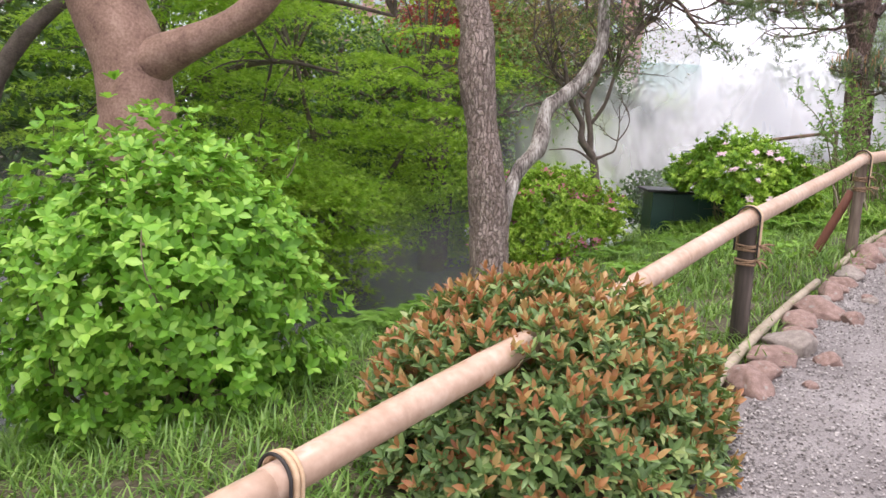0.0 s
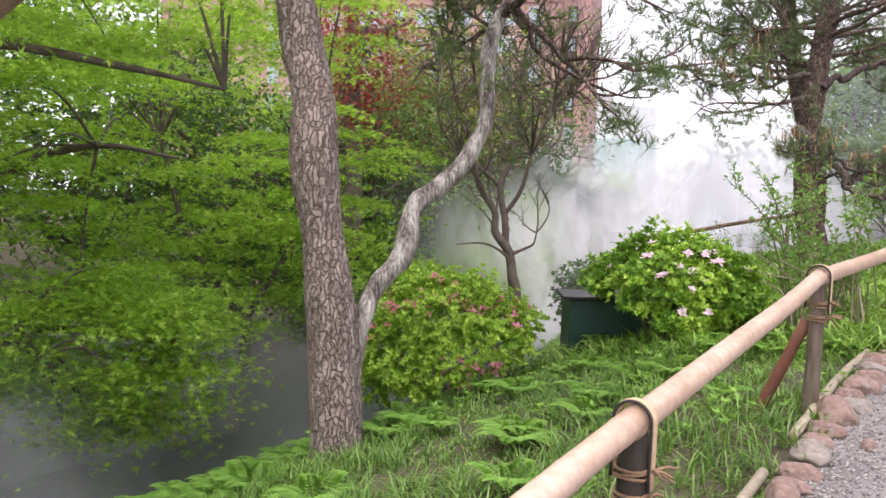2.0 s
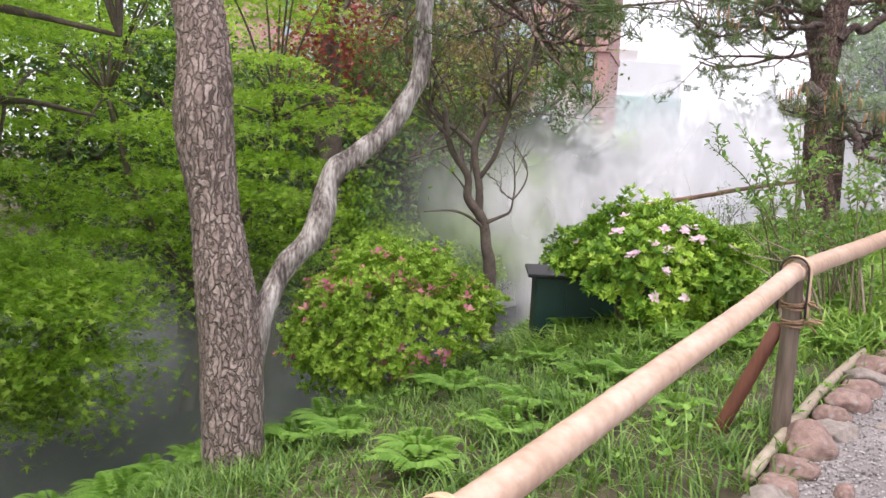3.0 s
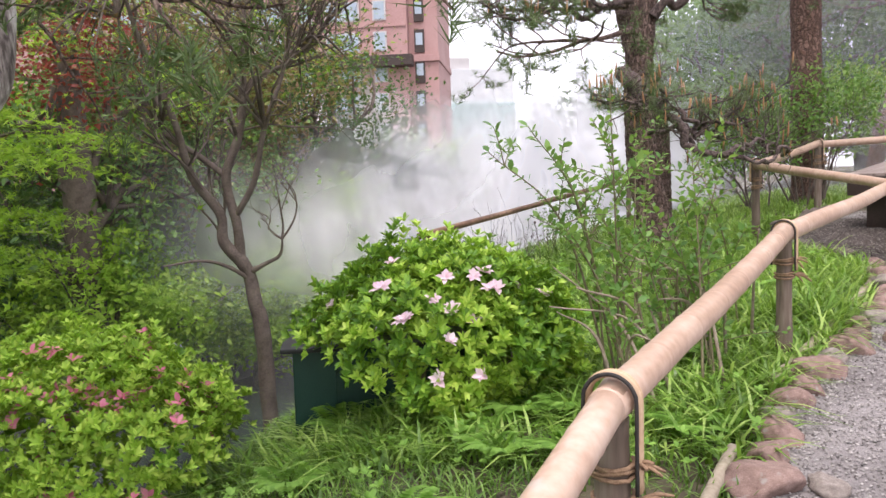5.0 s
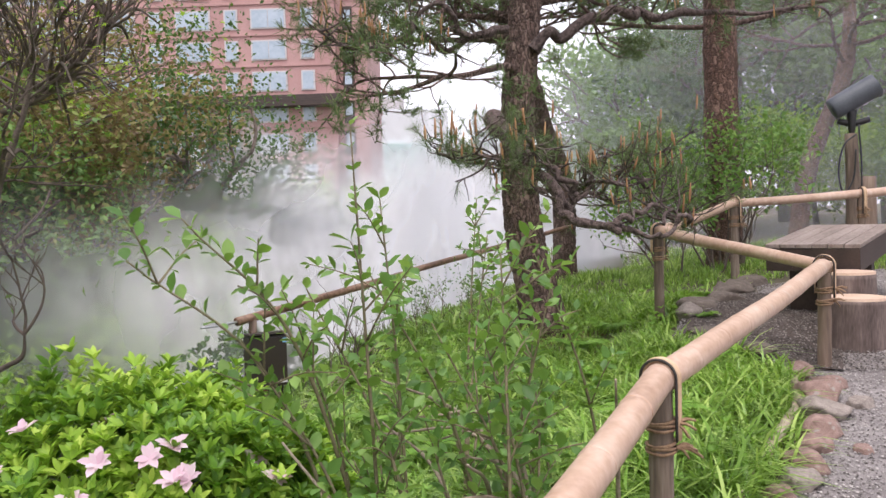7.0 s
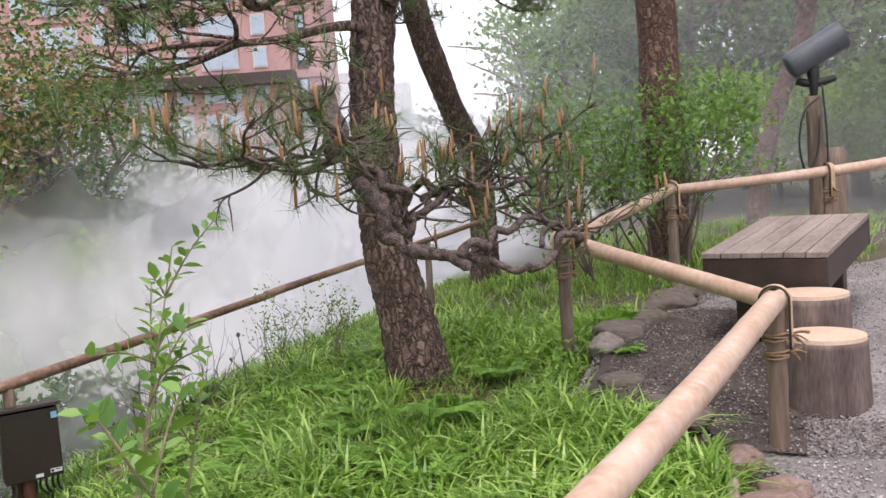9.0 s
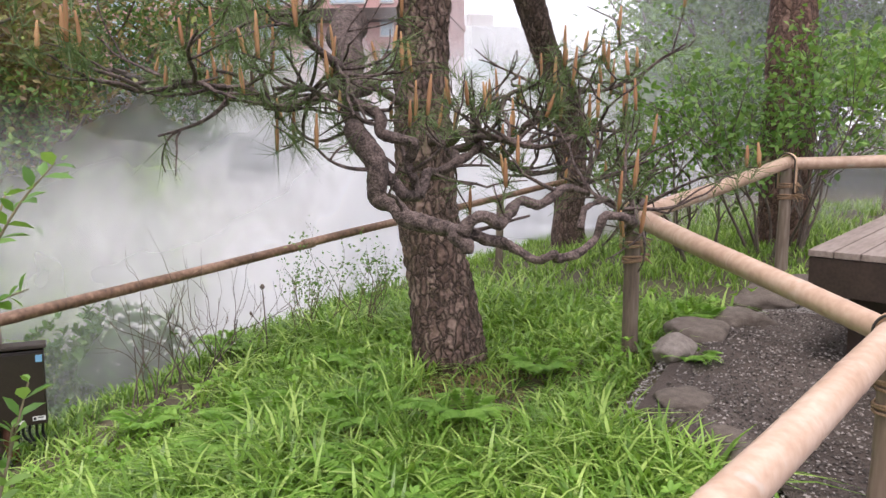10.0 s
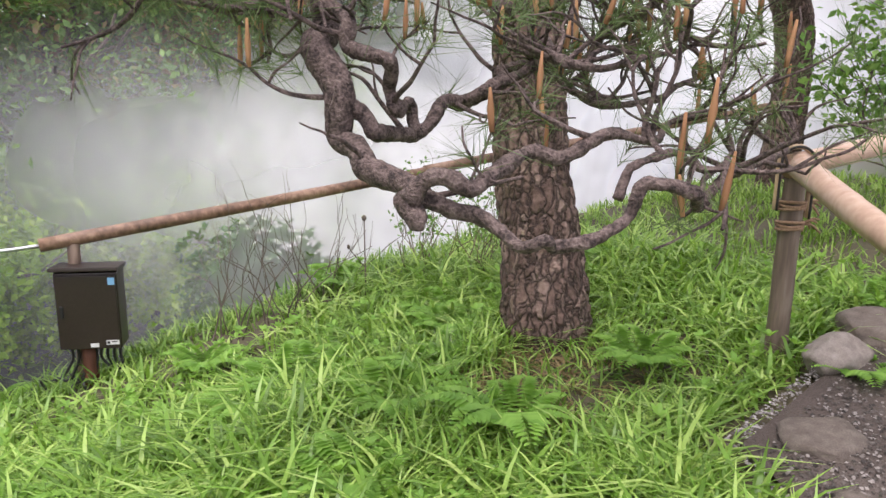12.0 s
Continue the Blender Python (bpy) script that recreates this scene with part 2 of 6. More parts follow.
M["dark_wood"] = surface("dark_wood", [(0.3, (0.022, 0.014, 0.011)), (0.7, (0.065, 0.042, 0.034))], 6, 60, 0.55, 0.3, stretch=(0.2, 1, 1))
M["log_bark"] = surface("log_bark", [(0.3, (0.045, 0.03, 0.026)), (0.5, (0.11, 0.08, 0.07)), (0.72, (0.21, 0.16, 0.14))], 9, 60, 0.85, 0.7, stretch=(1, 1, 0.2))
M["log_end"] = surface("log_end", [(0.3, (0.44, 0.30, 0.21)), (0.7, (0.62, 0.47, 0.36))], 5, 60, 0.7, 0.15)
M["green_metal"] = surface("green_metal", [(0.3, (0.006, 0.035, 0.027)), (0.7, (0.014, 0.062, 0.048))], 3, 80, 0.4, 0.05)
M["brown_metal"] = surface("brown_metal", [(0.3, (0.022, 0.014, 0.011)), (0.7, (0.038, 0.026, 0.021))], 3, 90, 0.42, 0.05)
M["lamp_metal"] = surface("lamp_metal", [(0.3, (0.05, 0.06, 0.072)), (0.7, (0.12, 0.135, 0.155))], 4, 80, 0.45, 0.05)
M["black"] = surface("black_rubber", [(0.3, (0.010, 0.010, 0.011)), (0.7, (0.025, 0.025, 0.026))], 5, 80, 0.5, 0.05)
M["label"] = surface("label_white", [(0.3, (0.70, 0.70, 0.70)), (0.7, (0.80, 0.80, 0.80))], 8, 90, 0.5, 0.02)
M["label_blue"] = surface("label_blue", [(0.3, (0.15, 0.38, 0.62)), (0.7, (0.24, 0.48, 0.72))], 8, 90, 0.5, 0.02)
M["steel"] = surface("steel", [(0.3, (0.45, 0.46, 0.48)), (0.7, (0.6, 0.61, 0.63))], 8, 90, 0.35, 0.05, metal=0.9)
M["brick_wall"] = surface("brick_wall", [(0.3, (0.36, 0.205, 0.19)), (0.5, (0.43, 0.26, 0.245)), (0.7, (0.48, 0.31, 0.29))], 0.3, 6, 0.85, 0.1)
M["pale_wall"] = surface("pale_wall", [(0.3, (0.60, 0.64, 0.66)), (0.7, (0.72, 0.75, 0.77))], 0.2, 4, 0.8, 0.05)
M["teal_wall"] = surface("teal_wall", [(0.3, (0.36, 0.52, 0.50)), (0.7, (0.46, 0.62, 0.60))], 0.2, 4, 0.8, 0.05)
M["window_glass"] = surface("window_glass", [(0.3, (0.30, 0.38, 0.45)), (0.7, (0.42, 0.50, 0.57))], 0.4, 3, 0.12, 0.02)
M["frame_grey"] = surface("frame_grey", [(0.3, (0.42, 0.40, 0.40)), (0.7, (0.55, 0.53, 0.52))], 1, 8, 0.5, 0.05)

m, n, l, b = node_mat("pond_water", 0.35)
b.inputs["Base Color"].default_value = (0.02, 0.032, 0.022, 1)
b.inputs["IOR"].default_value = 1.2
w = noise_tex(n, l, 5, 3)
bp = n.new("ShaderNodeBump")
bp.inputs["Strength"].default_value, bp.inputs["Distance"].default_value = 0.15, 0.02
l.new(w.outputs[0], bp.inputs["Height"])
l.new(bp.outputs[0], b.inputs["Normal"])
M["water"] = m

m, n, l, b = node_mat("pebble", 0.9)
g = n.new("ShaderNodeNewGeometry")
r = ramp(n, [(0.0, (0.07, 0.06, 0.055)), (0.35, (0.17, 0.155, 0.148)), (0.7, (0.28, 0.26, 0.25)), (1.0, (0.42, 0.395, 0.375))])
l.new(g.outputs["Random Per Island"], r.inputs[0])
l.new(r.outputs[0], b.inputs["Base Color"])
M["pebble"] = m

m, n, l, b = node_mat("dark_pebble", 0.9)
g = n.new("ShaderNodeNewGeometry")
r = ramp(n, [(0.0, (0.03, 0.025, 0.022)), (0.6, (0.10, 0.085, 0.075)), (1.0, (0.30, 0.27, 0.25))])
l.new(g.outputs["Random Per Island"], r.inputs[0])
l.new(r.outputs[0], b.inputs["Base Color"])
M["dark_pebble"] = m


# ---- the lie of the land ----
UX, UY = 0.652, 0.758            # along the fence
AX, AY = 2.14, 5.03              # the first full fence post
WATER = -1.62


def sd(x, y):
    """Metres along the fence line and to its garden side."""
    return (x - AX) * UX + (y - AY) * UY, -(x - AX) * UY + (y - AY) * UX


def xy(s, d):
    return AX + s * UX - d * UY, AY + s * UY + d * UX


def smooth(a, b, v):
    t = min(1.0, max(0.0, (v - a) / (b - a)))
    return t * t * (3 - 2 * t)


def rise(s):
    return float(np.interp(s, (-40, -6, 0, 2.85, 6.1, 9.3, 11, 14, 40), (-0.6, -0.05, 0.36, 0.62, 0.87, 1.10, 1.31, 1.48, 2.0)))


def ground_sd(s, d):
    z = rise(s)
    if d > 0:
        w = 1.0 - 0.6 * smooth(5.0, 10.0, s)
        z = max(z - (0.07 * d + 0.045 * d * d) * w - 0.5 * max(0.0, d - 4.3), -1.95)
    if d > 15:
        z += (1.2 - z) * smooth(15, 23, d)
    k = smooth(0.1, 0.8, abs(d + 0.4))
    return z + k * (0.05 * noise.noise((s * 0.9, d * 0.9, 0)) + 0.02 * noise.noise((s * 3, d * 3, 5)))


def ground_z(x, y):
    return ground_sd(*sd(x, y))


def path_edge(s):
    """How far to the garden side the gravel reaches."""
    return float(np.interp(s, (-30, -1.5, -0.4, 1.0, 2.1, 3.7, 5.4, 6.5, 7.2, 7.8, 8.4, 9.0, 9.6, 10.0, 11.4, 11.9, 12.6, 13.2, 14.2, 40), (-1.3, -0.72, -0.50, -0.34, -0.29, -0.19, -0.18, -0.36, -0.44, -0.52, -0.60, -0.55, -0.10, 0.60, 0.66, 0.35, 0.05, -0.4, -1.3, -6.0)))


# ---- mesh helpers ----
LOOSE = {"branchwork", "needle_foliage", "spring_growth", "blossom_cluster", "shootwork", "shoot_foliage", "young_foliage", "foliage", "crown"}


def part(name, bm, material, parent=None, label=""):
    """Links a bmesh (or a finished mesh) as one object under a thing."""
    if isinstance(bm, bmesh.types.BMesh):
        me = bpy.data.meshes.new(name)
        bm.to_mesh(me)
        bm.free()
    else:
        me = bm
    me.materials.append(material)
    ob = new(name, me)
    if parent is not None:
        ob.parent = parent
    if label:
        tagged(ob, label)
    if name in LOOSE:
        tagged(ob, kind="stuff")
    return ob


def smooth_shade(me):
    me.polygons.foreach_set("use_smooth", np.ones(len(me.polygons), dtype=bool))
    return me


def mesh_np(name, verts, faces, smooth_it=False):
    """A mesh from numpy verts (n,3) and faces (m,k), all of one size."""
    me = bpy.data.meshes.new(name)
    verts, faces = np.asarray(verts, dtype=np.float32), np.asarray(faces, dtype=np.int32)
    k = faces.shape[1]
    me.vertices.add(len(verts))
    me.vertices.foreach_set("co", verts.ravel())
    me.loops.add(faces.size)
    me.loops.foreach_set("vertex_index", faces.ravel())
    me.polygons.add(len(faces))
    me.polygons.foreach_set("loop_start", np.arange(0, faces.size, k, dtype=np.int32))
    me.update(calc_edges=True)
    if smooth_it:
        smooth_shade(me)
    return me


def frames_of(normals, rng, spin=None):
    """Rotation matrices (n,3,3) whose z is the given normal, with a random spin."""
    nrm = normals / np.maximum(np.linalg.norm(normals, axis=1, keepdims=True), 1e-6)
    ref = rng.normal(size=nrm.shape)
    xa = np.cross(ref, nrm)
    xa /= np.maximum(np.linalg.norm(xa, axis=1, keepdims=True), 1e-6)
    ya = np.cross(nrm, xa)
    return np.stack([xa, ya, nrm], axis=2)


def scatter(template, faces, pos, rot, size):
    """Copies of a small template joined into arrays."""
    t = np.asarray(template, dtype=np.float64)
    v = np.einsum("nij,kj->nki", rot, t) * np.asarray(size).reshape(-1, 1, 1) + pos[:, None, :]
    f = np.asarray(faces)[None] + (np.arange(len(pos)) * len(t))[:, None, None]
    return v.reshape(-1, 3), f.reshape(-1, np.asarray(faces).shape[1])


def merged(pieces):
    vs, fs, off = [], [], 0
    for v, f in pieces:
        vs.append(v)
        fs.append(f + off)
        off += len(v)
    return np.concatenate(vs), np.concatenate(fs)


LEAF = [(0, 0, 0), (0.27, 0.42, 0.07), (0.20, 0.75, 0.07), (0, 1.0, -0.05), (-0.20, 0.75, 0.07), (-0.27, 0.42, 0.07), (0, 0.5, 0.0)]
LEAF_F = [(0, 1, 6), (1, 2, 6), (2, 3, 6), (3, 4, 6), (4, 5, 6), (5, 0, 6)]
NARROW = [(x * 0.68, y, z) for x, y, z in LEAF]
SMALL = [(0, 0, 0), (0.26, 0.5, 0.08), (0, 1, 0), (-0.26, 0.5, 0.08)]
SMALL_F = [(0, 1, 2), (0, 2, 3)]
STAR = [(0, 0, 0), (0.16, 0.34, 0), (0, 1, -0.06), (-0.16, 0.34, 0), (0.62, 0.62, -0.05), (-0.62, 0.62, -0.05), (0.85, 0.05, -0.06), (-0.85, 0.05, -0.06), (0.3, 0.1, 0), (-0.3, 0.1, 0)]
STAR_F = [(0, 1, 2), (0, 2, 3), (0, 4, 1), (0, 3, 5), (0, 6, 8), (0, 9, 7)]


def smooth_path(pts, steps=6):
    """Catmull-Rom through pts."""
    p = [Vector(a) for a in pts]
    p = [p[0] * 2 - p[1]] + p + [p[-1] * 2 - p[-2]]
    out = []
    for i in range(1, len(p) - 2):
        for k in range(steps):
            t = k / steps
            a, b, c, d = p[i - 1], p[i], p[i + 1], p[i + 2]
            out.append(0.5 * ((2 * b) + (c - a) * t + (2 * a - 5 * b + 4 * c - d) * t * t + (3 * b - a - 3 * c + d) * t ** 3))
    out.append(p[-2])
    return out


def tube(pts, radii, sides=8, steps=6, rough=0.0, seed=0, cap=True, plates=0.0, plate_size=0.07, ring=0.0):
    """Arrays of a tapered tube along pts; rough: lumps; plates: relief of bark plates in metres."""
    path = smooth_path(pts, steps) if steps > 1 else [Vector(a) for a in pts]
    if ring:
        gaps = [0.0]
        for a, b in zip(path, path[1:]):
            gaps.append(gaps[-1] + (b - a).length)
        at = np.arange(0, gaps[-1], ring)
        where = np.array([np.interp(at, gaps, [p[c] for p in path]) for c in range(3)]).T
        path = [Vector(p) for p in where]
    n = len(path)
    rad = np.interp(np.linspace(0, 1, n), np.linspace(0, 1, len(radii)), radii)
    verts, faces = [], []
    x = None
    for i, q in enumerate(path):
        ahead = (path[min(i + 1, n - 1)] - path[max(i - 1, 0)]).normalized()
        if x is None:
            x = ahead.orthogonal().normalized()
        x = (x - ahead * x.dot(ahead)).normalized()
        y = ahead.cross(x)
        for k in range(sides):
            a = 2 * math.pi * k / sides
            r = rad[i]
            way = x * math.cos(a) + y * math.sin(a)
            if rough:
                r *= 1 + rough * noise.noise((q + way * r) * (0.35 / max(rad[0], 0.004)) + Vector((seed, 0, 0)))
            if plates:
                v = q + way * r
                dd = noise.voronoi(Vector((v.x, v.y, v.z * 0.55)) / plate_size)[0]
                r += plates * (min((dd[1] - dd[0]) * 2.2, 1.0) - 0.55)
            verts.append(q + way * r)
    for i in range(n - 1):
        for k in range(sides):
            j = (k + 1) % sides
            faces.append((i * sides + k, i * sides + j, (i + 1) * sides + j, (i + 1) * sides + k))
    v = np.array([tuple(a) for a in verts])
    f = np.array(faces)
    if cap:
        c0, c1 = len(v), len(v) + 1
        v = np.vstack([v, [tuple(path[0]), tuple(path[-1])]])
        extra = []
        for k in range(sides):
            j = (k + 1) % sides
            extra.append((c0, j, k, c0))
            extra.append((c1, (n - 1) * sides + k, (n - 1) * sides + j, c1))
        return v, f, np.array([(a, b2, c) for a, b2, c, _ in extra])
    return v, f, None


def tube_mesh(name, specs, smooth_it=True):
    """One mesh of several tubes (argument dicts)."""
    bm_v, bm_f, off = [], [], 0
    for sp in specs:
        v, f, caps = tube(**sp)
        bm_v.append(v)
        bm_f += [tuple(int(a) + off for a in q) for q in f]
        if caps is not None:
            bm_f += [tuple(int(a) + off for a in q) for q in caps]
        off += len(v)
    me = bpy.data.meshes.new(name)
    me.from_pydata(np.concatenate(bm_v).tolist(), [], bm_f)
    if smooth_it:
        smooth_shade(me)
    return me


def box_bm(sx, sy, sz, centre=(0, 0, 0), bevel=0.006, segments=2):
    bm = bmesh.new()
    bmesh.ops.create_cube(bm, size=1, matrix=Matrix.Translation(centre) @ Matrix.Diagonal((sx, sy, sz, 1)))
    if bevel:
        bmesh.ops.bevel(bm, geom=bm.edges[:], offset=bevel, segments=segments, affect="EDGES", profile=0.6)
    return bm


def join_bms(bms):
    out = bmesh.new()
    for one in bms:
        me = bpy.data.meshes.new("tmp")
        one.to_mesh(me)
        one.free()
        out.from_mesh(me)
        bpy.data.meshes.remove(me)
    return out


def empty(name, at, label, category, group="", kind="", rz=0.0):
    e = new(name)
    e.matrix_world = pose(*at, 0, 0, rz)
    return tagged(e, label, category, group, kind)


rng = np.random.default_rng(7)

# ---- ground, path, pond ----
def axis(dense_a, dense_b, step, far_a, far_b):
    left = dense_a - np.geomspace(step, dense_a - far_a, 26)[::-1]
    right = dense_b + np.geomspace(step, far_b - dense_b, 26)
    return np.concatenate([left, np.arange(dense_a, dense_b + 1e-6, step), right])


S_AX, D_AX = axis(-7, 24, 0.22, -900, 1500), axis(-4, 16, 0.2, -900, 1500)
gv = np.array([(*xy(s, d), ground_sd(s, d)) for s in S_AX for d in D_AX])
nd = len(D_AX)
ii, jj = np.meshgrid(np.arange(len(S_AX) - 1), np.arange(nd - 1), indexing="ij")
q = (ii * nd + jj).ravel()
ground = part("ground", mesh_np("ground", gv, np.stack([q, q + nd, q + nd + 1, q + 1], 1)[:, ::-1], True), M["soil"])
tagged(ground, "mossy dark soil bank sloping down to the pond", "ground", kind="structure")

ps, pv, pf = np.arange(-9, 30, 0.3), [], []
for i, s in enumerate(ps):
    e = path_edge(s) + 0.17 * (1 - smooth(8.4, 9.0, s))
    for k in range(14):
        d = e - 4.2 * (k / 13) ** 1.2
        pv.append((*xy(s, d), max(ground_sd(s, d), rise(s)) + 0.016 + 0.012 * noise.noise((s * 2, d * 2, 3))))
for i in range(len(ps) - 1):
    for k in range(13):
        a = i * 14 + k
        pf.append((a, a + 1, a + 15, a + 14))
path_ob = part("path", mesh_np("path", pv, pf, True), M["gravel"])
tagged(path_ob, "grey gravel garden path climbing gently", "path", kind="structure")

# bare dark patch in the bend of the fence
bv, bf = [], []
for i in range(13):
    for k in range(13):
        s, d = 9.35 + 2.6 * i / 12, -0.55 + 1.35 * k / 12
        d = min(d, path_edge(s) + 0.06)
        bv.append((*xy(s, d), max(ground_sd(s, d), rise(s)) + 0.034 + 0.01 * noise.noise((s * 3, d * 3, 9))))
for i in range(12):
    for k in range(12):
        a = i * 13 + k
        bf.append((a, a + 13, a + 14, a + 1))
bay = part("pavement", mesh_np("pavement", bv, bf, True), M["dark_gravel"])
tagged(bay, "bare dark earth with fine gravel in the fence bend", "pavement", kind="structure")

wv = [(*xy(s, d), WATER) for s in (-60, 90) for d in (3.0, 40)]
water = part("water", mesh_np("water", wv, [(0, 1, 3, 2)]), M["water"])
tagged(water, "still dark pond water under drifting mist", "pond", kind="structure")


# ---- bamboo fence ----
def bamboo_mesh(name, a, b, r0, r1, sag=0.02, seed=0, sides=16, node=0.42):
    """A pole with slightly swollen joints, bowed a little."""
    a, b = Vector(a), Vector(b)
    length = (b - a).length
    ahead = (b - a).normalized()
    x = ahead.orthogonal().normalized()
    y = ahead.cross(x)
    rr = random.Random(seed)
    cuts, t = [], 0.12 * rr.random()
    stations = [(0, 1.0), (length, 1.0)]
    while t < length:
        if 0.03 < t < length - 0.03:
            stations += [(t - 0.025, 1.0), (t - 0.008, 1.035), (t, 0.985), (t + 0.008, 1.035), (t + 0.025, 1.0)]
        t += node * (0.8 + 0.4 * rr.random())
    stations += [(k * length / 14, 1.0) for k in range(1, 14)]
    stations.sort()
    verts, faces = [], []
    for s, k in stations:
        f = s / length
        mid = a.lerp(b, f) + Vector((0, 0, -sag * 4 * f * (1 - f))) + x * 0.012 * noise.noise((s * 0.7, seed, 0)) + y * 0.012 * noise.noise((s * 0.7, seed, 7))
        r = (r0 + (r1 - r0) * f) * k
        for j in range(sides):
            w = 2 * math.pi * j / sides
            verts.append(mid + (x * math.cos(w) + y * math.sin(w)) * r)
    n = len(stations)
    for i in range(n - 1):
        for j in range(sides):
            k = (j + 1) % sides
            faces.append((i * sides + j, i * sides + k, (i + 1) * sides + k, (i + 1) * sides + j))
    faces.append(tuple(range(sides))[::-1])
    faces.append(tuple((n - 1) * sides + j for j in range(sides)))
    me = bpy.data.meshes.new(name)
    me.from_pydata([tuple(v) for v in verts], [], faces)
    return smooth_shade(me)


def ring_spec(centre, r, thick, turns=3, gap=0.014, seed=0):
    pts = []
    for k in range(turns * 10 + 1):
        w = 2 * math.pi * k / 10
        pts.append((centre[0] + r * math.cos(w), centre[1] + r * math.sin(w), centre[2] + gap * k / 10 + 0.004 * math.sin(seed + k)))
    return dict(pts=pts, radii=[thick], sides=6, steps=1)


def fence_post(fence, top, mat, radius, seed, along, tie=True, split=False):
    """A round post under the rail at top, with its strap and its rope ties."""
    x, y, z = top
    g = ground_z(x, y) - 0.12
    rr = random.Random(seed)
    lean = (rr.uniform(-0.015, 0.015), rr.uniform(-0.015, 0.015))
    pts = [(x + lean[0] * (1 - k / 5), y + lean[1] * (1 - k / 5), g + (z - 0.045 - g) * k / 5) for k in range(6)]
    part("post", tube_mesh("post", [dict(pts=pts, radii=[radius * 1.12, radius, radius * 0.95], sides=18, steps=4, rough=0.09, seed=seed)]), mat, fence)
    if not tie:
        return
    side = Vector((along[1], -along[0], 0)).normalized()   # towards the path
    c = Vector(top)
    for dx, rad, thick, m in ((0.0, 0.066, 0.010, M["strap"]), (-0.018, 0.068, 0.0055, M["black_cord"]), (0.016, 0.066, 0.008, M["strap"])):
        off = Vector((along[0], along[1], 0)) * (dx * 1.2)
        loop = [c + off + side * rad + Vector((0, 0, -0.23)), c + off + side * rad + Vector((0, 0, -0.10))]
        for k in range(9):
            w = math.pi * k / 8
            loop.append(c + off + side * rad * math.cos(w) + Vector((0, 0, rad * math.sin(w))))
        loop += [c + off - side * rad + Vector((0, 0, -0.10)), c + off - side * rad + Vector((0, 0, -0.20))]
        part("strap", tube_mesh("strap", [dict(pts=loop, radii=[thick], sides=8, steps=3)]), m, fence)
    for drop in (0.15, 0.235):
        ring = [ring_spec((x, y, z - drop - 0.05), radius + 0.008, 0.0065, 3, 0.014, seed)]
        k0 = c + side * (radius + 0.012) + Vector((0, 0, -drop - 0.02))
        for q in range(5):
            tip = k0 + side * rr.uniform(0.03, 0.09) + Vector((along[0], along[1], 0)) * rr.uniform(-0.02, 0.07) + Vector((0, 0, rr.uniform(-0.05, 0.02)))
            ring.append(dict(pts=[tuple(k0), tuple((k0 + tip) / 2 + Vector((0, 0, 0.012))), tuple(tip)], radii=[0.007, 0.006, 0.004], sides=6, steps=3))
        part("rope_tie", tube_mesh("rope_tie", ring), M["rope"], fence)


POSTS = [((-2.35, -0.55, 0.16), "grey_wood"), ((-0.03, 2.33, 0.58), "grey_wood"), ((2.17, 5.01, 1.12), "black_post"), ((3.925, 7.255, 1.485), "grey_wood"), ((6.06, 9.745, 1.665), "grey_wood"), ((8.61, 11.89, 1.865), "tan_post"),
         ((8.447, 13.87, 2.095), "grey_wood"), ((10.205, 15.21, 2.35), "grey_wood"), ((11.57, 14.76, 2.415), "tan_post"), ((13.3, 14.1, 2.60), "grey_wood")]
fence = empty("bamboo_fence", (AX, AY, ground_z(AX, AY)), "low fence of pale bamboo rails tied to wooden posts", "fence")
fence.matrix_world = Matrix.Identity(4)
for k, (top, mat) in enumerate(POSTS):
    nxt = POSTS[min(k + 1, len(POSTS) - 1)][0]
    prv = POSTS[max(k - 1, 0)][0]
    ref = (Vector(nxt) - Vector(top)) if k < 5 else (Vector(top) - Vector(prv))
    ref.z = 0
    fence_post(fence, top, M[mat], 0.046 if k != 2 else 0.052, k, ref.normalized())
RADII = [(0.05, 0.05), (0.055, 0.05), (0.052, 0.046), (0.050, 0.056), (0.057, 0.054), (0.046, 0.054), (0.050, 0.046), (0.046, 0.05), (0.05, 0.05)]
for k in range(len(POSTS) - 1):
    a, b = Vector(POSTS[k][0]), Vector(POSTS[k + 1][0])
    ahead = (b - a).normalized()
    a2, b2 = a - ahead * 0.05, b + ahead * (0.05 if k not in (4, 5) else -0.02)
    lift = Vector((0, 0, -0.008))
    part("rail", bamboo_mesh("rail", a2 + lift, b2, RADII[k][0], RADII[k][1], 0.012, k), M["bamboo"], fence)
# slanting brace at one post
part("brace", tube_mesh("brace", [dict(pts=[(3.88, 7.29, 1.20), (3.62, 7.48, 0.42)], radii=[0.036, 0.04], sides=12, steps=5, rough=0.05)]), M["rust_brown"], fence, "reddish brown slanting brace")

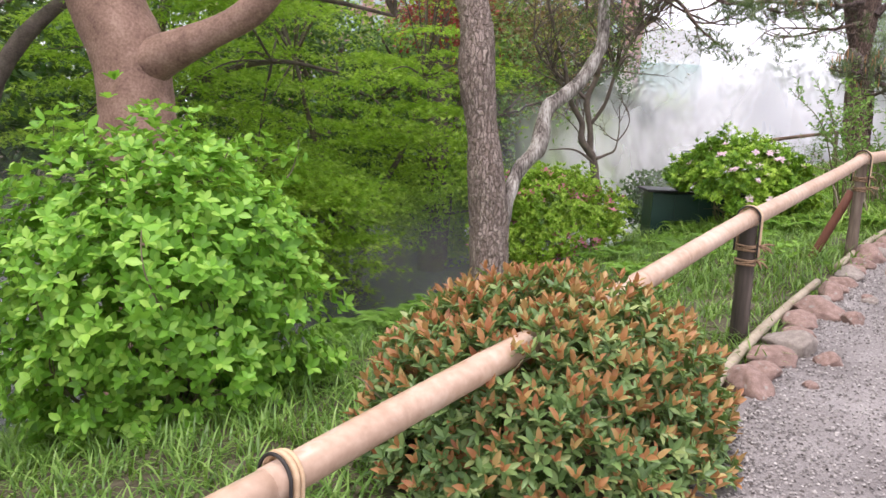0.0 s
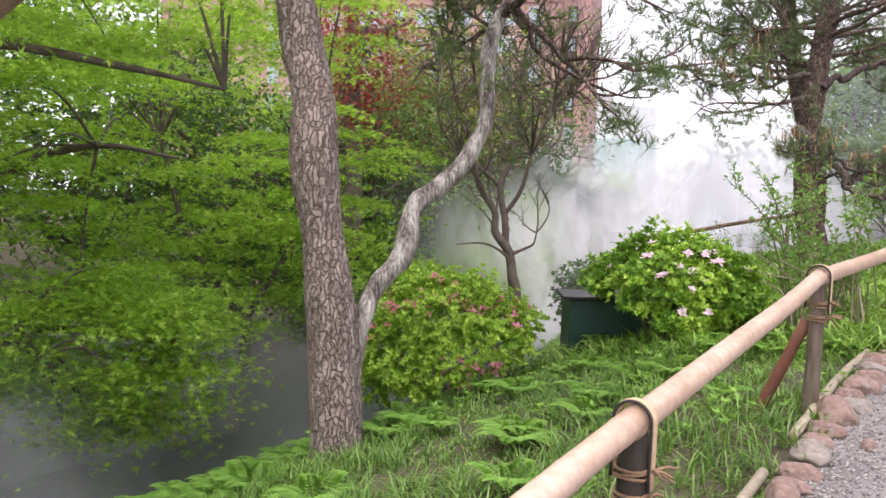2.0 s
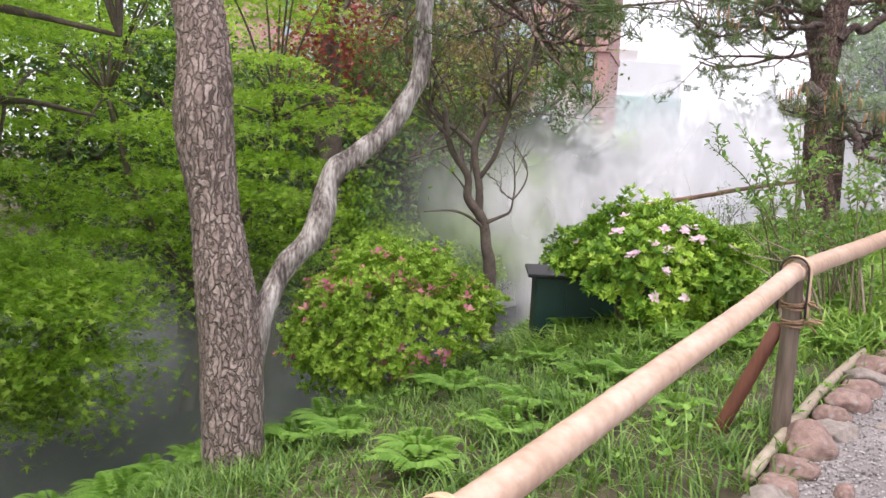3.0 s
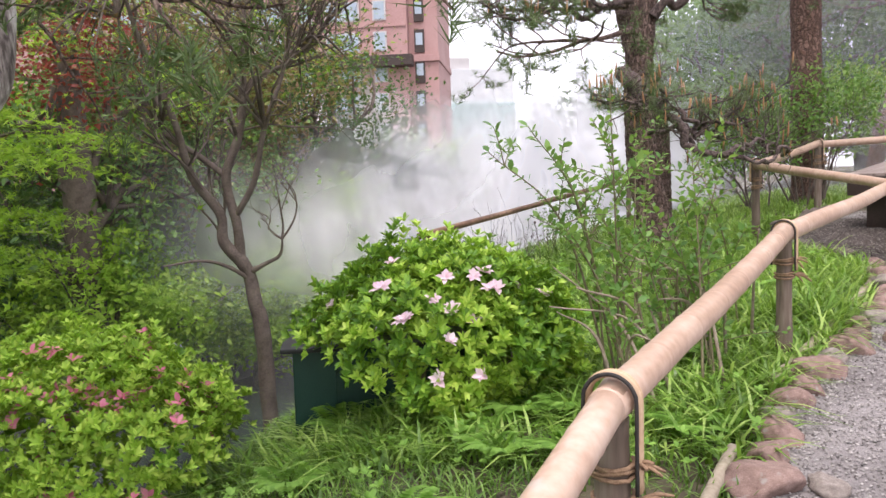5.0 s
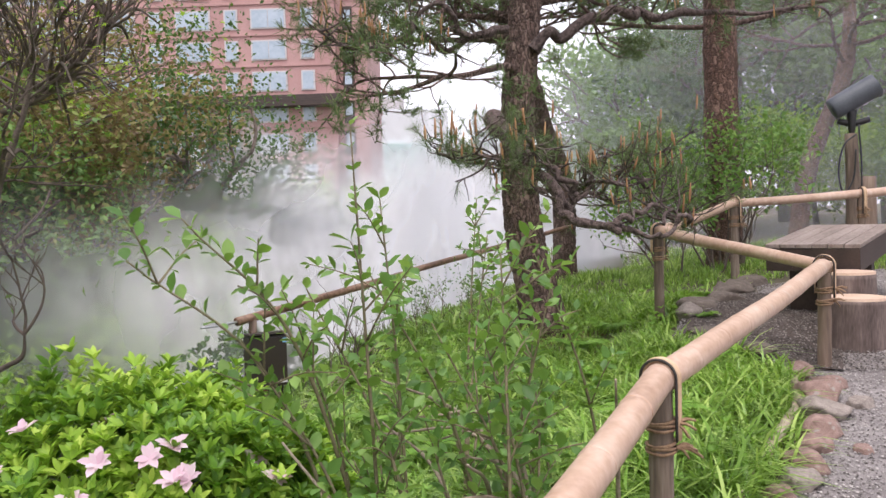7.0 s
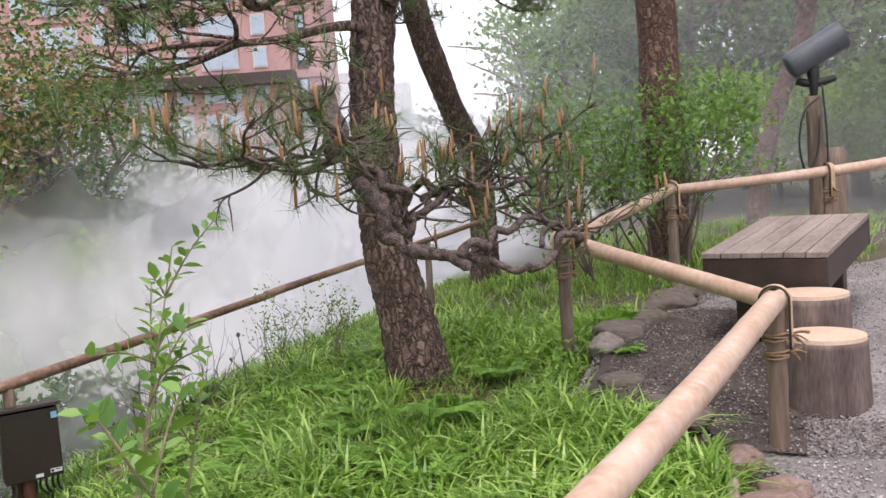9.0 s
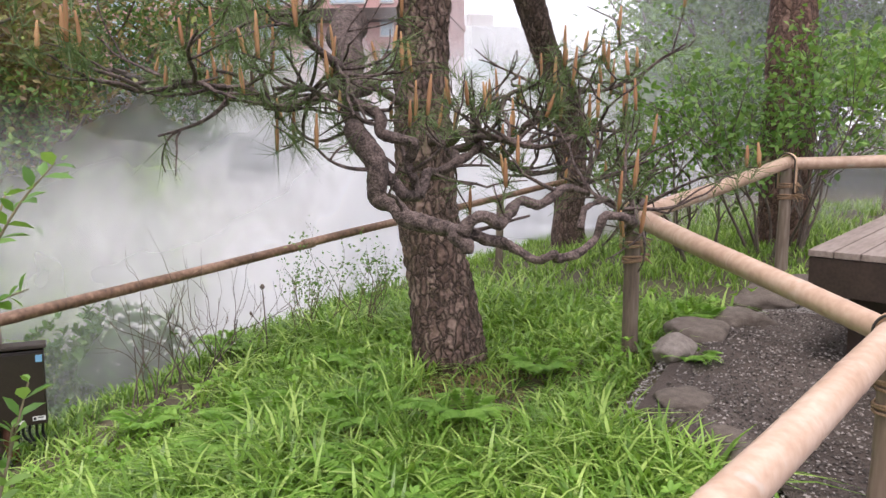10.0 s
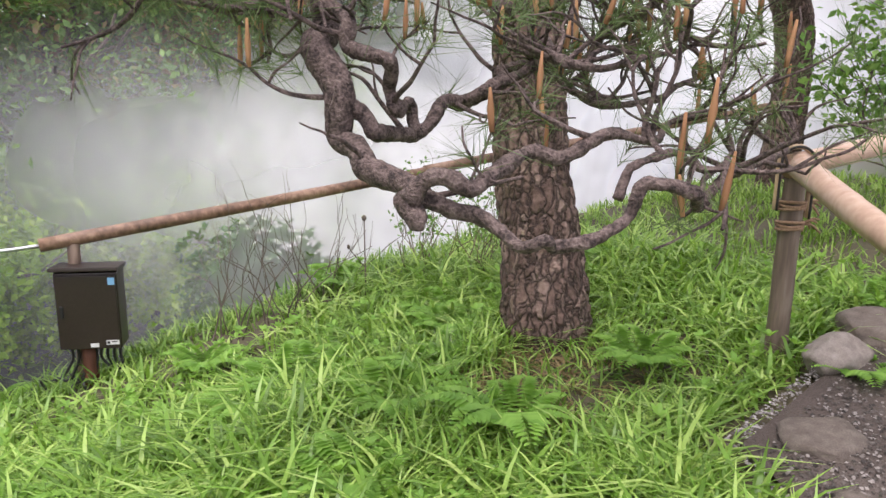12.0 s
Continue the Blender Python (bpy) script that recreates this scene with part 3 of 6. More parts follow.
# mist pipe rail at the water
mrail = empty("pond_rail", (0, 0, 0), "weathered brown bamboo rail on short posts at the pond edge", "rail")
P0, P1 = Vector((4.60, 14.38, 1.41)), Vector((8.46, 17.43, 1.93))
part("rail", bamboo_mesh("rail", P0, P0.lerp(P1, 0.52), 0.040, 0.034, 0.0, 31, 14, 0.36), M["old_bamboo"], mrail)
part("rail", bamboo_mesh("rail", P0.lerp(P1, 0.50) + Vector((0, 0, 0.012)), P1 + (P1 - P0) * 0.28, 0.036, 0.03, 0.0, 32, 14, 0.36), M["old_bamboo"], mrail)
for f in (0.035, 1.0):
    c = P0.lerp(P1, f)
    g = ground_z(c.x, c.y) - 0.1
    part("post", tube_mesh("post", [dict(pts=[(c.x, c.y, g), (c.x, c.y, (g + c.z) / 2), (c.x + 0.004, c.y, c.z - 0.02)], radii=[0.042, 0.038, 0.036], sides=14, steps=4, rough=0.06, seed=3)]), M["tan_post"] if f < 0.1 else M["grey_wood"], mrail)
part("nozzle", tube_mesh("nozzle", [dict(pts=[P0 + Vector((0.02, 0.016, 0)), P0 + Vector((-0.14, -0.10, -0.012)), P0 + Vector((-0.30, -0.22, -0.01))], radii=[0.012, 0.011, 0.008], sides=10, steps=4)]), M["steel"], mrail, "thin steel mist nozzle pipe")


# ---- rocks ----
def rock_mesh(name, seed, sx, sy, sz, sub=3):
    bm = bmesh.new()
    bmesh.ops.create_icosphere(bm, subdivisions=sub, radius=1)
    o = Vector((seed * 3.7, seed * 1.3, 0))
    cut = random.Random(seed)
    planes = [(Vector((cut.gauss(0, 1), cut.gauss(0, 1), cut.gauss(0.2, 0.8))).normalized(), cut.uniform(0.62, 0.95)) for _ in range(15)]
    for v in bm.verts:
        d = v.co.normalized()
        k = min([1.0 + 0.1 * noise.noise(d * 1.3 + o)] + [off / d.dot(nf) for nf, off in planes if d.dot(nf) > 0.3])
        k *= 1 + 0.05 * noise.noise(d * 3.1 + o) + 0.03 * noise.noise(d * 8 + o) + 0.015 * noise.noise(d * 19 + o)
        v.co = Vector((d.x * k * sx, d.y * k * sy, d.z * k * sz))
    me = bpy.data.meshes.new(name)
    bm.to_mesh(me)
    bm.free()
    return smooth_shade(me)


ROCKS = [rock_mesh("edging_stone", k + 1, 1, 0.8, 0.7, 4) for k in range(8)]
for k, me in enumerate(ROCKS):
    me.materials.append(M["stone"] if k % 4 != 3 else M["grey_stone"])


def rock(x, y, r, k, rz, label="rounded reddish edging stone beside the gravel path", sink=0.30, sz=1.0, mat=None):
    ob = new("edging_stone", ROCKS[k % 8])
    s_, d_ = sd(x, y)
    ob.matrix_world = pose(x, y, max(ground_sd(s_, d_), rise(s_)) + r * 0.62 * sz * (1 - 2 * sink), 0, 0, rz) @ Matrix.Diagonal((r, r, r * sz, 1))
    if mat:
        ob.material_slots[0].link = "OBJECT"
        ob.material_slots[0].material = M[mat]
    tagged(ob, label, "stone", "path edging stones")
    return ob


rr = random.Random(5)
s = -0.9
k = 0
while s < 9.2:
    r = rr.uniform(0.11, 0.20)
    s += r * 1.0
    d = path_edge(s) + 0.15 + rr.uniform(-0.05, 0.04)
    rock(*xy(s, d), r, k, rr.uniform(0, 360), "rounded reddish edging stone beside the gravel path" if k % 4 != 3 else "rounded grey edging stone beside the gravel path", rr.uniform(0.24, 0.38), rr.uniform(0.7, 0.95))
    if rr.random() < 0.3:
        rock(*xy(s + rr.uniform(-0.1, 0.1), d - 0.24), r * 0.5, k + 3, rr.uniform(0, 360), "small reddish edging stone beside the gravel path", 0.3)
    s += r * 0.75
    k += 1
for (x, y, r, k, rz) in ((8.63, 13.66, 0.165, 3, 20), (8.95, 13.98, 0.26, 4, 10), (9.30, 14.16, 0.24, 2, 120), (9.75, 14.62, 0.30, 6, 30), (8.42, 12.42, 0.22, 1, 80), (10.15, 14.85, 0.24, 0, 200)):
    rock(x, y, r, k, rz, "smooth grey boulder between grass and bare earth" if k == 3 else "flat brown boulder between grass and bare earth", 0.28, 1.0 if k == 3 else 0.5, None if k == 3 else "brown_stone")

for (x, y, r, k, rz) in ((8.44, 13.12, 0.21, 4, 70), (8.46, 12.70, 0.16, 6, 140)):
    rock(x, y, r, k, rz, "flat brown stone sunk at the grass edge", 0.38, 0.45, "brown_stone")

# half-buried log edging
for s0, s1 in ((-1.5, 1.6), (2.2, 4.6), (5.6, 7.2), (7.4, 9.0)):
    pts = []
    for f in (0, 0.33, 0.66, 1):
        s = s0 + (s1 - s0) * f
        x, y = xy(s, path_edge(s) + 0.31)
        pts.append((x, y, rise(s) + 0.055))
    lg = part("edging_log", tube_mesh("edging_log", [dict(pts=pts, radii=[0.028, 0.032, 0.027], sides=12, steps=5, rough=0.08, seed=s0)]), M["log"])
    tagged(lg, "thin bleached log lying along the path edge", "log", "edging logs")


# ---- table and log stools ----
def low_table():
    a, b = Vector((9.222, 13.338, 0)), Vector((9.638, 12.682, 0))     # front corners of the top
    wide = (b - a).length
    along = Vector((10.57 - 9.222, 14.36 - 13.338, 0)).normalized()
    across = (b - a).normalized()
    across = (across - along * across.dot(along)).normalized()
    top, deep = 1.955, 1.66
    rz = math.degrees(math.atan2(along.y, along.x))
    g = rise(11.3)
    t = empty("low_table", (a.x, a.y, g), "long low wooden table with planked top and dark-stained frame", "table")
    fore = Vector((along.x, along.y, 0.080)).normalized()
    up = across.cross(fore)
    t.matrix_world = Matrix(((fore.x, across.x, up.x, a.x), (fore.y, across.y, up.y, a.y), (fore.z, across.z, up.z, g), (0, 0, 0, 1)))
    h = top - g
    nb = 6
    bw = wide / nb
    for k in range(nb):
        part("plank", box_bm(deep - 0.004 * k, bw - 0.007, 0.035, (deep / 2, bw * (k + 0.5), h - 0.0175), 0.004), M["table_top"], t)
    part("front_panel", box_bm(0.04, wide - 0.01, 0.20, (0.030, wide / 2, h - 0.14), 0.005), M["dark_wood"], t)
    part("back_panel", box_bm(0.04, wide - 0.01, 0.20, (deep - 0.030, wide / 2, h - 0.14), 0.005), M["dark_wood"], t)
    for y in (0.028, wide - 0.028):
        part("side_panel", box_bm(deep - 0.10, 0.04, 0.20, (deep / 2, y, h - 0.14), 0.005), M["dark_wood"], t)
    for x in (0.28, deep - 0.28):
        part("leg", box_bm(0.14, wide * 0.62, h - 0.215, (x, wide / 2, (h - 0.24) / 2 - 0.02), 0.008), M["dark_wood"], t)


low_table()


def log_stool(x, y, top, r):
    g = rise(sd(x, y)[0])
    t = empty("log_stool", (x, y, g), "round log stool with bark sides and pale sawn top", "stool", "log stools by the table")
    h = top - g
    part("trunk", tube_mesh("trunk", [dict(pts=[(0, 0, -0.03), (0, 0, h * 0.5), (0, 0, h - 0.012)], radii=[r * 1.05, r, r * 0.985], sides=40, steps=6, rough=0.05, seed=x)]), M["log_bark"], t)
    bm = bmesh.new()
    bmesh.ops.create_cone(bm, cap_ends=True, segments=40, radius1=r * 0.985, radius2=r * 0.97, depth=0.022, matrix=Matrix.Translation((0, 0, h - 0.002)))
    part("sawn_top", bm, M["log_end"], t, "pale orange sawn log end")


log_stool(9.173, 12.209, 1.575, 0.215)
log_stool(9.43, 12.594, 1.735, 0.215)


# ---- floodlight on a post ----
def floodlight():
    x, y = 11.92, 15.30
    g = ground_z(x, y) - 0.1
    t = empty("floodlight", (x, y, g), "grey cylindrical floodlight tilted up on a weathered wooden post", "floodlight")
    z1 = 3.15 - g
    part("post", tube_mesh("post", [dict(pts=[(0, 0, 0), (0.01, 0, z1 * 0.5), (0, 0.01, z1)], radii=[0.085, 0.08, 0.075], sides=16, steps=5, rough=0.12, seed=4)]), M["grey_wood"], t)
    c = Vector((0.0, 0.0, z1 + 0.42))
    tip = Vector((0.26, -0.16, 0.17)).normalized()
    a, b = c - tip * 0.26, c + tip * 0.31
    part("housing", tube_mesh("housing", [dict(pts=[tuple(a), tuple(a + tip * 0.03), tuple(c), tuple(b)], radii=[0.10, 0.13, 0.136, 0.14], sides=28, steps=3, cap=False), dict(pts=[tuple(b), tuple(c), tuple(a)], radii=[0.132, 0.127, 0.09], sides=28, steps=3, cap=True)]), M["lamp_metal"], t)
    part("bracket", tube_mesh("bracket", [dict(pts=[(0, 0, z1 - 0.02), (0, 0, z1 + 0.12), tuple(c - Vector((0, 0, 0.14)))], radii=[0.03, 0.05, 0.06], sides=12, steps=3), dict(pts=[(-0.12, 0.1, z1 + 0.16), (0.02, 0, z1 + 0.12), (0.16, -0.12, z1 + 0.16)], radii=[0.035, 0.045, 0.035], sides=10, steps=3)]), M["black"], t)
    loop = [(-0.02, -0.09, z1 - 0.02), (-0.16, -0.05, z1 - 0.15), (-0.22, -0.03, z1 - 0.45), (-0.17, -0.05, z1 - 0.72), (-0.06, -0.09, z1 - 0.55), (-0.03, -0.1, z1 - 0.2)]
    part("cable", tube_mesh("cable", [dict(pts=loop, radii=[0.011], sides=8, steps=6), dict(pts=[(0.02, -0.09, z1 + 0.1), (0.05, -0.1, z1 - 0.4), (0.04, -0.1, z1 - 1.0)], radii=[0.010], sides=8, steps=6)]), M["black"], t)


floodlight()
ns = part("wooden_stump", tube_mesh("wooden_stump", [dict(pts=[(12.42, 15.66, ground_z(12.42, 15.66) - 0.1), (12.42, 15.66, 2.1), (12.42, 15.66, 2.64)], radii=[0.15, 0.15, 0.14], sides=24, steps=4, rough=0.06)]), M["tan_post"])
tagged(ns, "thick rounded brown stump behind the fence", "stump")


# ---- control box at the pond ----
def control_box():
    a, b = Vector((4.703, 14.315, 0)), Vector((5.03, 14.415, 0))
    across = (b - a).normalized()
    back = Vector((-across.y, across.x, 0))
    wide, z0, z1, deep = (b - a).length, 0.81, 1.275, 0.17
    g = ground_z(4.86, 14.4) - 0.05
    t = empty("control_box", (a.x, a.y, 0), "dark brown metal control box on a post with hanging cables", "control box")
    t.matrix_world = Matrix(((across.x, back.x, 0, a.x), (across.y, back.y, 0, a.y), (0, 0, 1, 0), (0, 0, 0, 1)))
    h = z1 - z0
    part("body", box_bm(wide, deep, h - 0.01, (wide / 2, deep / 2 + 0.012, (z0 + z1) / 2 - 0.005), 0.008), M["brown_metal"], t)
    part("door", box_bm(wide - 0.012, 0.016, h - 0.03, (wide / 2, 0.004, (z0 + z1) / 2 - 0.008), 0.005), M["brown_metal"], t)
    bm = box_bm(wide + 0.03, deep + 0.05, 0.022, (wide / 2, deep / 2, z1 + 0.008), 0.005)
    bmesh.ops.rotate(bm, verts=bm.verts[:], cent=(wide / 2, deep / 2, z1), matrix=Matrix.Rotation(radians(-6), 3, "X"))
    part("lid", bm, M["brown_metal"], t, "sloping rain cover")
    for (cx, cz, w, hh, m) in ((wide - 0.028, z1 - 0.055, 0.036, 0.042, "label_blue"), (wide - 0.045, z0 + 0.045, 0.07, 0.026, "label"), (wide - 0.145, z0 + 0.03, 0.045, 0.022, "label")):
        part("sticker", box_bm(w, 0.003, hh, (cx, -0.0065, cz), 0), M[m], t, "small sticker")
    part("sticker_bar", box_bm(0.016, 0.002, 0.016, (wide - 0.068, -0.0085, z0 + 0.045), 0), M["black"], t)
    part("sticker_bar", box_bm(0.030, 0.002, 0.006, (wide - 0.036, -0.0085, z0 + 0.05), 0), M["black"], t)
    part("handle", box_bm(0.018, 0.018, 0.07, (0.035, -0.008, (z0 + z1) / 2), 0.004), M["black"], t)
    part("post", tube_mesh("post", [dict(pts=[(wide * 0.4, deep * 0.5, g - 0.1), (wide * 0.4, deep * 0.5, z0)], radii=[0.045, 0.042], sides=14, steps=4, rough=0.06)]), M["rust_brown"], t)
    r2 = random.Random(3)
    for k in range(9):
        x0 = wide * (0.12 + 0.1 * k)
        xe, ye = x0 + r2.uniform(-0.16, 0.28) * (1 if k > 3 else 0.8) - (0.12 if k < 3 else 0), r2.uniform(-0.12, 0.12)
        zz = g + 0.02
        pts = [(x0, deep * 0.45, z0 + 0.005), (x0, deep * 0.45, z0 - 0.09), ((x0 + xe) / 2, deep * 0.3, z0 - 0.2), (xe, ye, zz + 0.08), (xe + 0.05, ye, zz - 0.02)]
        part("cable", tube_mesh("cable", [dict(pts=pts, radii=[0.0085], sides=7, steps=5)]), M["black"], t)


control_box()


# ---- green cabinet half hidden behind the azalea ----
def green_cabinet():
    x0, y0, z0, z1 = 3.14, 11.12, ground_z(3.6, 11.5) - 0.03, 0.86
    t = empty("green_cabinet", (x0, y0, 0), "dark green metal storage box with overhanging lid in the grass", "storage box", rz=-4)
    h = z1 - z0
    part("body", box_bm(1.25, 0.75, h, (0.625, 0.375, z0 + h / 2), 0.012), M["green_metal"], t)
    part("lid", box_bm(1.36, 0.86, 0.035, (0.60, 0.375, z1 + 0.02), 0.01), M["black"], t, "thin dark overhanging lid")
    for k in range(3):
        part("seam", box_bm(0.012, 0.012, h - 0.08, (0.3 + 0.32 * k, -0.004, z0 + h / 2), 0.003), M["green_metal"], t)


green_cabinet()


# ---- trees ----
def bark_trunk(name, pts, radii, mat, parent, sides=40, steps=14, plates=0.016, size=0.075, seed=0, rough=0.12, ring=0.03):
    return part(name, tube_mesh(name, [dict(pts=pts, radii=radii, sides=sides, steps=steps, rough=rough, seed=seed, plates=plates, plate_size=size, ring=ring)], True), mat, parent)


def limb(name, pts, radii, mat, parent, sides=9, steps=6, rough=0.35, seed=0):
    return part(name, tube_mesh(name, [dict(pts=pts, radii=radii, sides=sides, steps=steps, rough=rough, seed=seed)]), mat, parent)


def branching(rg, start, way, length, radius, depth, out, tips, spread=0.6, up=0.15, kids=3):
    """Grows specs of tubes and tip points from a start."""
    way = Vector(way).normalized()
    pts = [Vector(start)]
    d = way.copy()
    for k in range(4):
        d = (d + Vector((rg.gauss(0, 0.22), rg.gauss(0, 0.22), rg.gauss(0, 0.16) + up * 0.25))).normalized()
        pts.append(pts[-1] + d * length / 4)
    out.append(dict(pts=[tuple(p) for p in pts], radii=[radius, radius * 0.75, radius * 0.5], sides=7 if radius > 0.015 else 5, steps=3, rough=0.15, seed=rg.random() * 9, cap=False))
    if depth == 0:
        tips.extend(pts[2:])
        return
    for k in range(kids):
        at = pts[rg.randint(2, 4)]
        w = (d + Vector((rg.gauss(0, spread), rg.gauss(0, spread), rg.gauss(0, spread * 0.6) + up))).normalized()
        branching(rg, at, w, length * rg.uniform(0.55, 0.8), radius * 0.52, depth - 1, out, tips, spread, up, kids)
    tips.append(pts[-1])


def leaf_cloud(pos, rg, size, flat=0.6, droop=0.0, template=SMALL, faces=SMALL_F, jitter=0.35):
    """Leaves at pos, roughly level (flat=1) or at random (0)."""
    n = len(pos)
    nrm = rg.normal(size=(n, 3)) * (1 - flat) + np.array([0, 0, 1.0]) * (flat + 0.05)
    rot = frames_of(nrm, rg)
    return scatter(template, faces, pos, rot, size * (1 + jitter * (rg.random(n) * 2 - 1)))


def around(points, rg, per, spread):
    p = np.repeat(np.array([tuple(a) for a in points]), per, axis=0)
    return p + rg.normal(size=p.shape) * np.asarray(spread)


def tufts(points, ways, rg, needles=34, length=0.12, width=0.0032, cone=0.9):
    """Pine needles: thin triangles fanning out of each point."""
    n = len(points)
    p = np.repeat(np.asarray(points), needles, axis=0)
    w = np.repeat(np.asarray(ways), needles, axis=0)
    w = w / np.maximum(np.linalg.norm(w, axis=1, keepdims=True), 1e-6)
    d = w + rg.normal(size=p.shape) * cone * 0.6
    d /= np.linalg.norm(d, axis=1, keepdims=True)
    p = p + w * (rg.random((len(p), 1)) - 0.7) * length * 0.6
    side = np.cross(d, rg.normal(size=p.shape))
    side /= np.maximum(np.linalg.norm(side, axis=1, keepdims=True), 1e-6)
    ln = length * (0.7 + 0.5 * rg.random((len(p), 1)))
    bend = np.array([0, 0, -0.18]) * ln
    a, b2, c = p - side * width, p + side * width, p + d * ln + bend
    v = np.stack([a, b2, c], 1).reshape(-1, 3)
    return v, np.arange(len(v)).reshape(-1, 3)


def candles(points, rg, length=0.13):
    specs = []
    for q in points:
        q = Vector(q)
        t = q + Vector((rg.normal() * 0.012, rg.normal() * 0.012, length * (0.6 + 0.7 * rg.random())))
        specs.append(dict(pts=[tuple(q), tuple(q.lerp(t, 0.5)), tuple(t)], radii=[0.007, 0.009, 0.0035], sides=6, steps=2, rough=0.3, seed=rg.random() * 5))
    return specs


# main pine with the twisting lower limbs
pine = empty("black_pine", (7.40, 14.28, 0), "pine with plated bark and twisting bare lower limbs in the grass", "tree")
pine.matrix_world = Matrix.Identity(4)
gz = ground_z(7.42, 14.28)
bark_trunk("trunk", [(7.46, 14.27, gz - 0.15), (7.44, 14.29, gz + 0.12), (7.40, 14.35, 1.6), (7.32, 14.42, 2.1), (7.29, 14.46, 3.0), (7.36, 14.5, 3.8), (7.5, 14.6, 4.6), (7.7, 14.7, 5.8), (7.8, 14.7, 7.2)],
           [0.24, 0.20, 0.178, 0.168, 0.16, 0.155, 0.15, 0.14, 0.12, 0.09], M["dark_bark"], pine, 110, 16, 0.016, 0.058, 2, ring=0.014, rough=0.06)
PLIMBS = [
    ([(6.84, 13.82, 3.10), (6.80, 13.25, 2.88), (6.774, 12.78, 2.69), (6.80, 12.60, 2.54), (6.884, 12.552, 2.385), (6.942, 12.517, 2.268), (7.021, 12.45, 2.211), (7.15, 12.22, 2.18)], [0.145, 0.135, 0.095, 0.073, 0.064, 0.056, 0.050, 0.054]),
    ([(6.785, 12.68, 2.65), (6.90, 12.60, 2.60), (7.02, 12.56, 2.50), (7.03, 12.62, 2.36), (7.07, 12.75, 2.285), (7.16, 12.98, 2.36), (7.30, 12.98, 2.44), (7.40, 13.10, 2.50)], [0.036, 0.035, 0.030, 0.029, 0.033, 0.033, 0.030, 0.036]),
    ([(7.15, 12.22, 2.19), (7.25, 12.25, 2.16), (7.34, 12.24, 2.135), (7.47, 12.16, 2.12), (7.555, 12.2, 2.108), (7.66, 12.27, 2.16), (7.81, 12.30, 2.22), (8.00, 12.75, 2.22), (8.25, 13.45, 2.21), (8.44, 13.84, 2.20)], [0.037, 0.032, 0.029, 0.027, 0.026, 0.026, 0.022, 0.019, 0.013, 0.007]),
    ([(7.15, 12.21, 2.19), (7.225, 12.2, 2.25), (7.333, 12.3, 2.245), (7.5, 12.45, 2.27), (7.71, 12.55, 2.31), (7.9, 12.85, 2.36)], [0.041, 0.037, 0.033, 0.028, 0.022, 0.010]),
    ([(7.32, 14.36, 2.50), (7.40, 13.80, 2.53), (7.42, 13.30, 2.49), (7.52, 13.18, 2.40), (7.66, 13.12, 2.36), (7.85, 13.20, 2.42), (8.05, 13.30, 2.50)], [0.05, 0.042, 0.038, 0.03, 0.025, 0.018, 0.01]),
    ([(7.42, 13.30, 2.49), (7.37, 13.02, 2.53), (7.50, 12.82, 2.50), (7.70, 12.76, 2.52), (7.92, 12.80, 2.60)], [0.03, 0.026, 0.022, 0.018, 0.01]),
    ([(7.22, 14.36, 2.72), (6.95, 13.70, 2.78), (6.70, 13.20, 2.76), (6.48, 12.90, 2.72)], [0.04, 0.032, 0.024, 0.012]),
    ([(6.78, 12.85, 2.72), (6.62, 12.76, 2.67), (6.42, 12.60, 2.69), (6.20, 12.46, 2.71), (5.95, 12.36, 2.70)], [0.03, 0.022, 0.018, 0.013, 0.007]),
    ([(7.50, 13.20, 2.42), (7.60, 13.10, 2.58), (7.75, 13.00, 2.68), (7.95, 13.05, 2.74), (8.15, 13.10, 2.80)], [0.028, 0.024, 0.02, 0.014, 0.008]),
    ([(7.41, 13.32, 2.50), (7.50, 13.20, 2.66), (7.66, 13.20, 2.76), (7.86, 13.30, 2.86)], [0.026, 0.022, 0.016, 0.008]),
    ([(6.785, 12.72, 2.67), (6.74, 12.72, 2.78), (6.60, 12.62, 2.90), (6.42, 12.55, 2.98)], [0.034, 0.028, 0.018, 0.01]),
    ([(7.64, 12.39, 2.18), (7.68, 12.44, 2.26), (7.80, 12.52, 2.28), (7.95, 12.62, 2.28)], [0.02, 0.016, 0.014, 0.008]),
    ([(7.16, 12.98, 2.36), (7.28, 13.15, 2.44), (7.42, 13.30, 2.49)], [0.034, 0.03, 0.034]),
    ([(6.87, 12.56, 2.40), (6.975, 12.565, 2.31), (7.056, 12.75, 2.282)], [0.043, 0.037, 0.036]),
    ([(7.13, 12.24, 2.19), (7.165, 12.20, 2.15), (7.17, 12.19, 2.12)], [0.05, 0.048, 0.036]),
    ([(7.43, 14.35, 3.84), (7.88, 14.35, 4.08), (8.27, 14.35, 4.26), (8.73, 14.35, 4.19), (9.22, 14.35, 4.26), (10.15, 14.35, 4.32), (10.82, 14.35, 4.28)], [0.10, 0.085, 0.075, 0.06, 0.045, 0.03, 0.015]),
    ([(7.13, 14.20, 3.99), (6.78, 14.20, 3.92), (6.51, 14.20, 3.78), (6.29, 14.20, 3.94), (6.05, 14.20, 3.99)], [0.07, 0.055, 0.045, 0.03, 0.015]),
    ([(6.74, 14.10, 3.89), (6.42, 14.10, 4.18), (6.01, 14.10, 3.81), (5.69, 14.10, 3.75), (5.28, 14.10, 3.96)], [0.045, 0.04, 0.032, 0.024, 0.012]),
]
tips, tways = [], []
rg = random.Random(29)
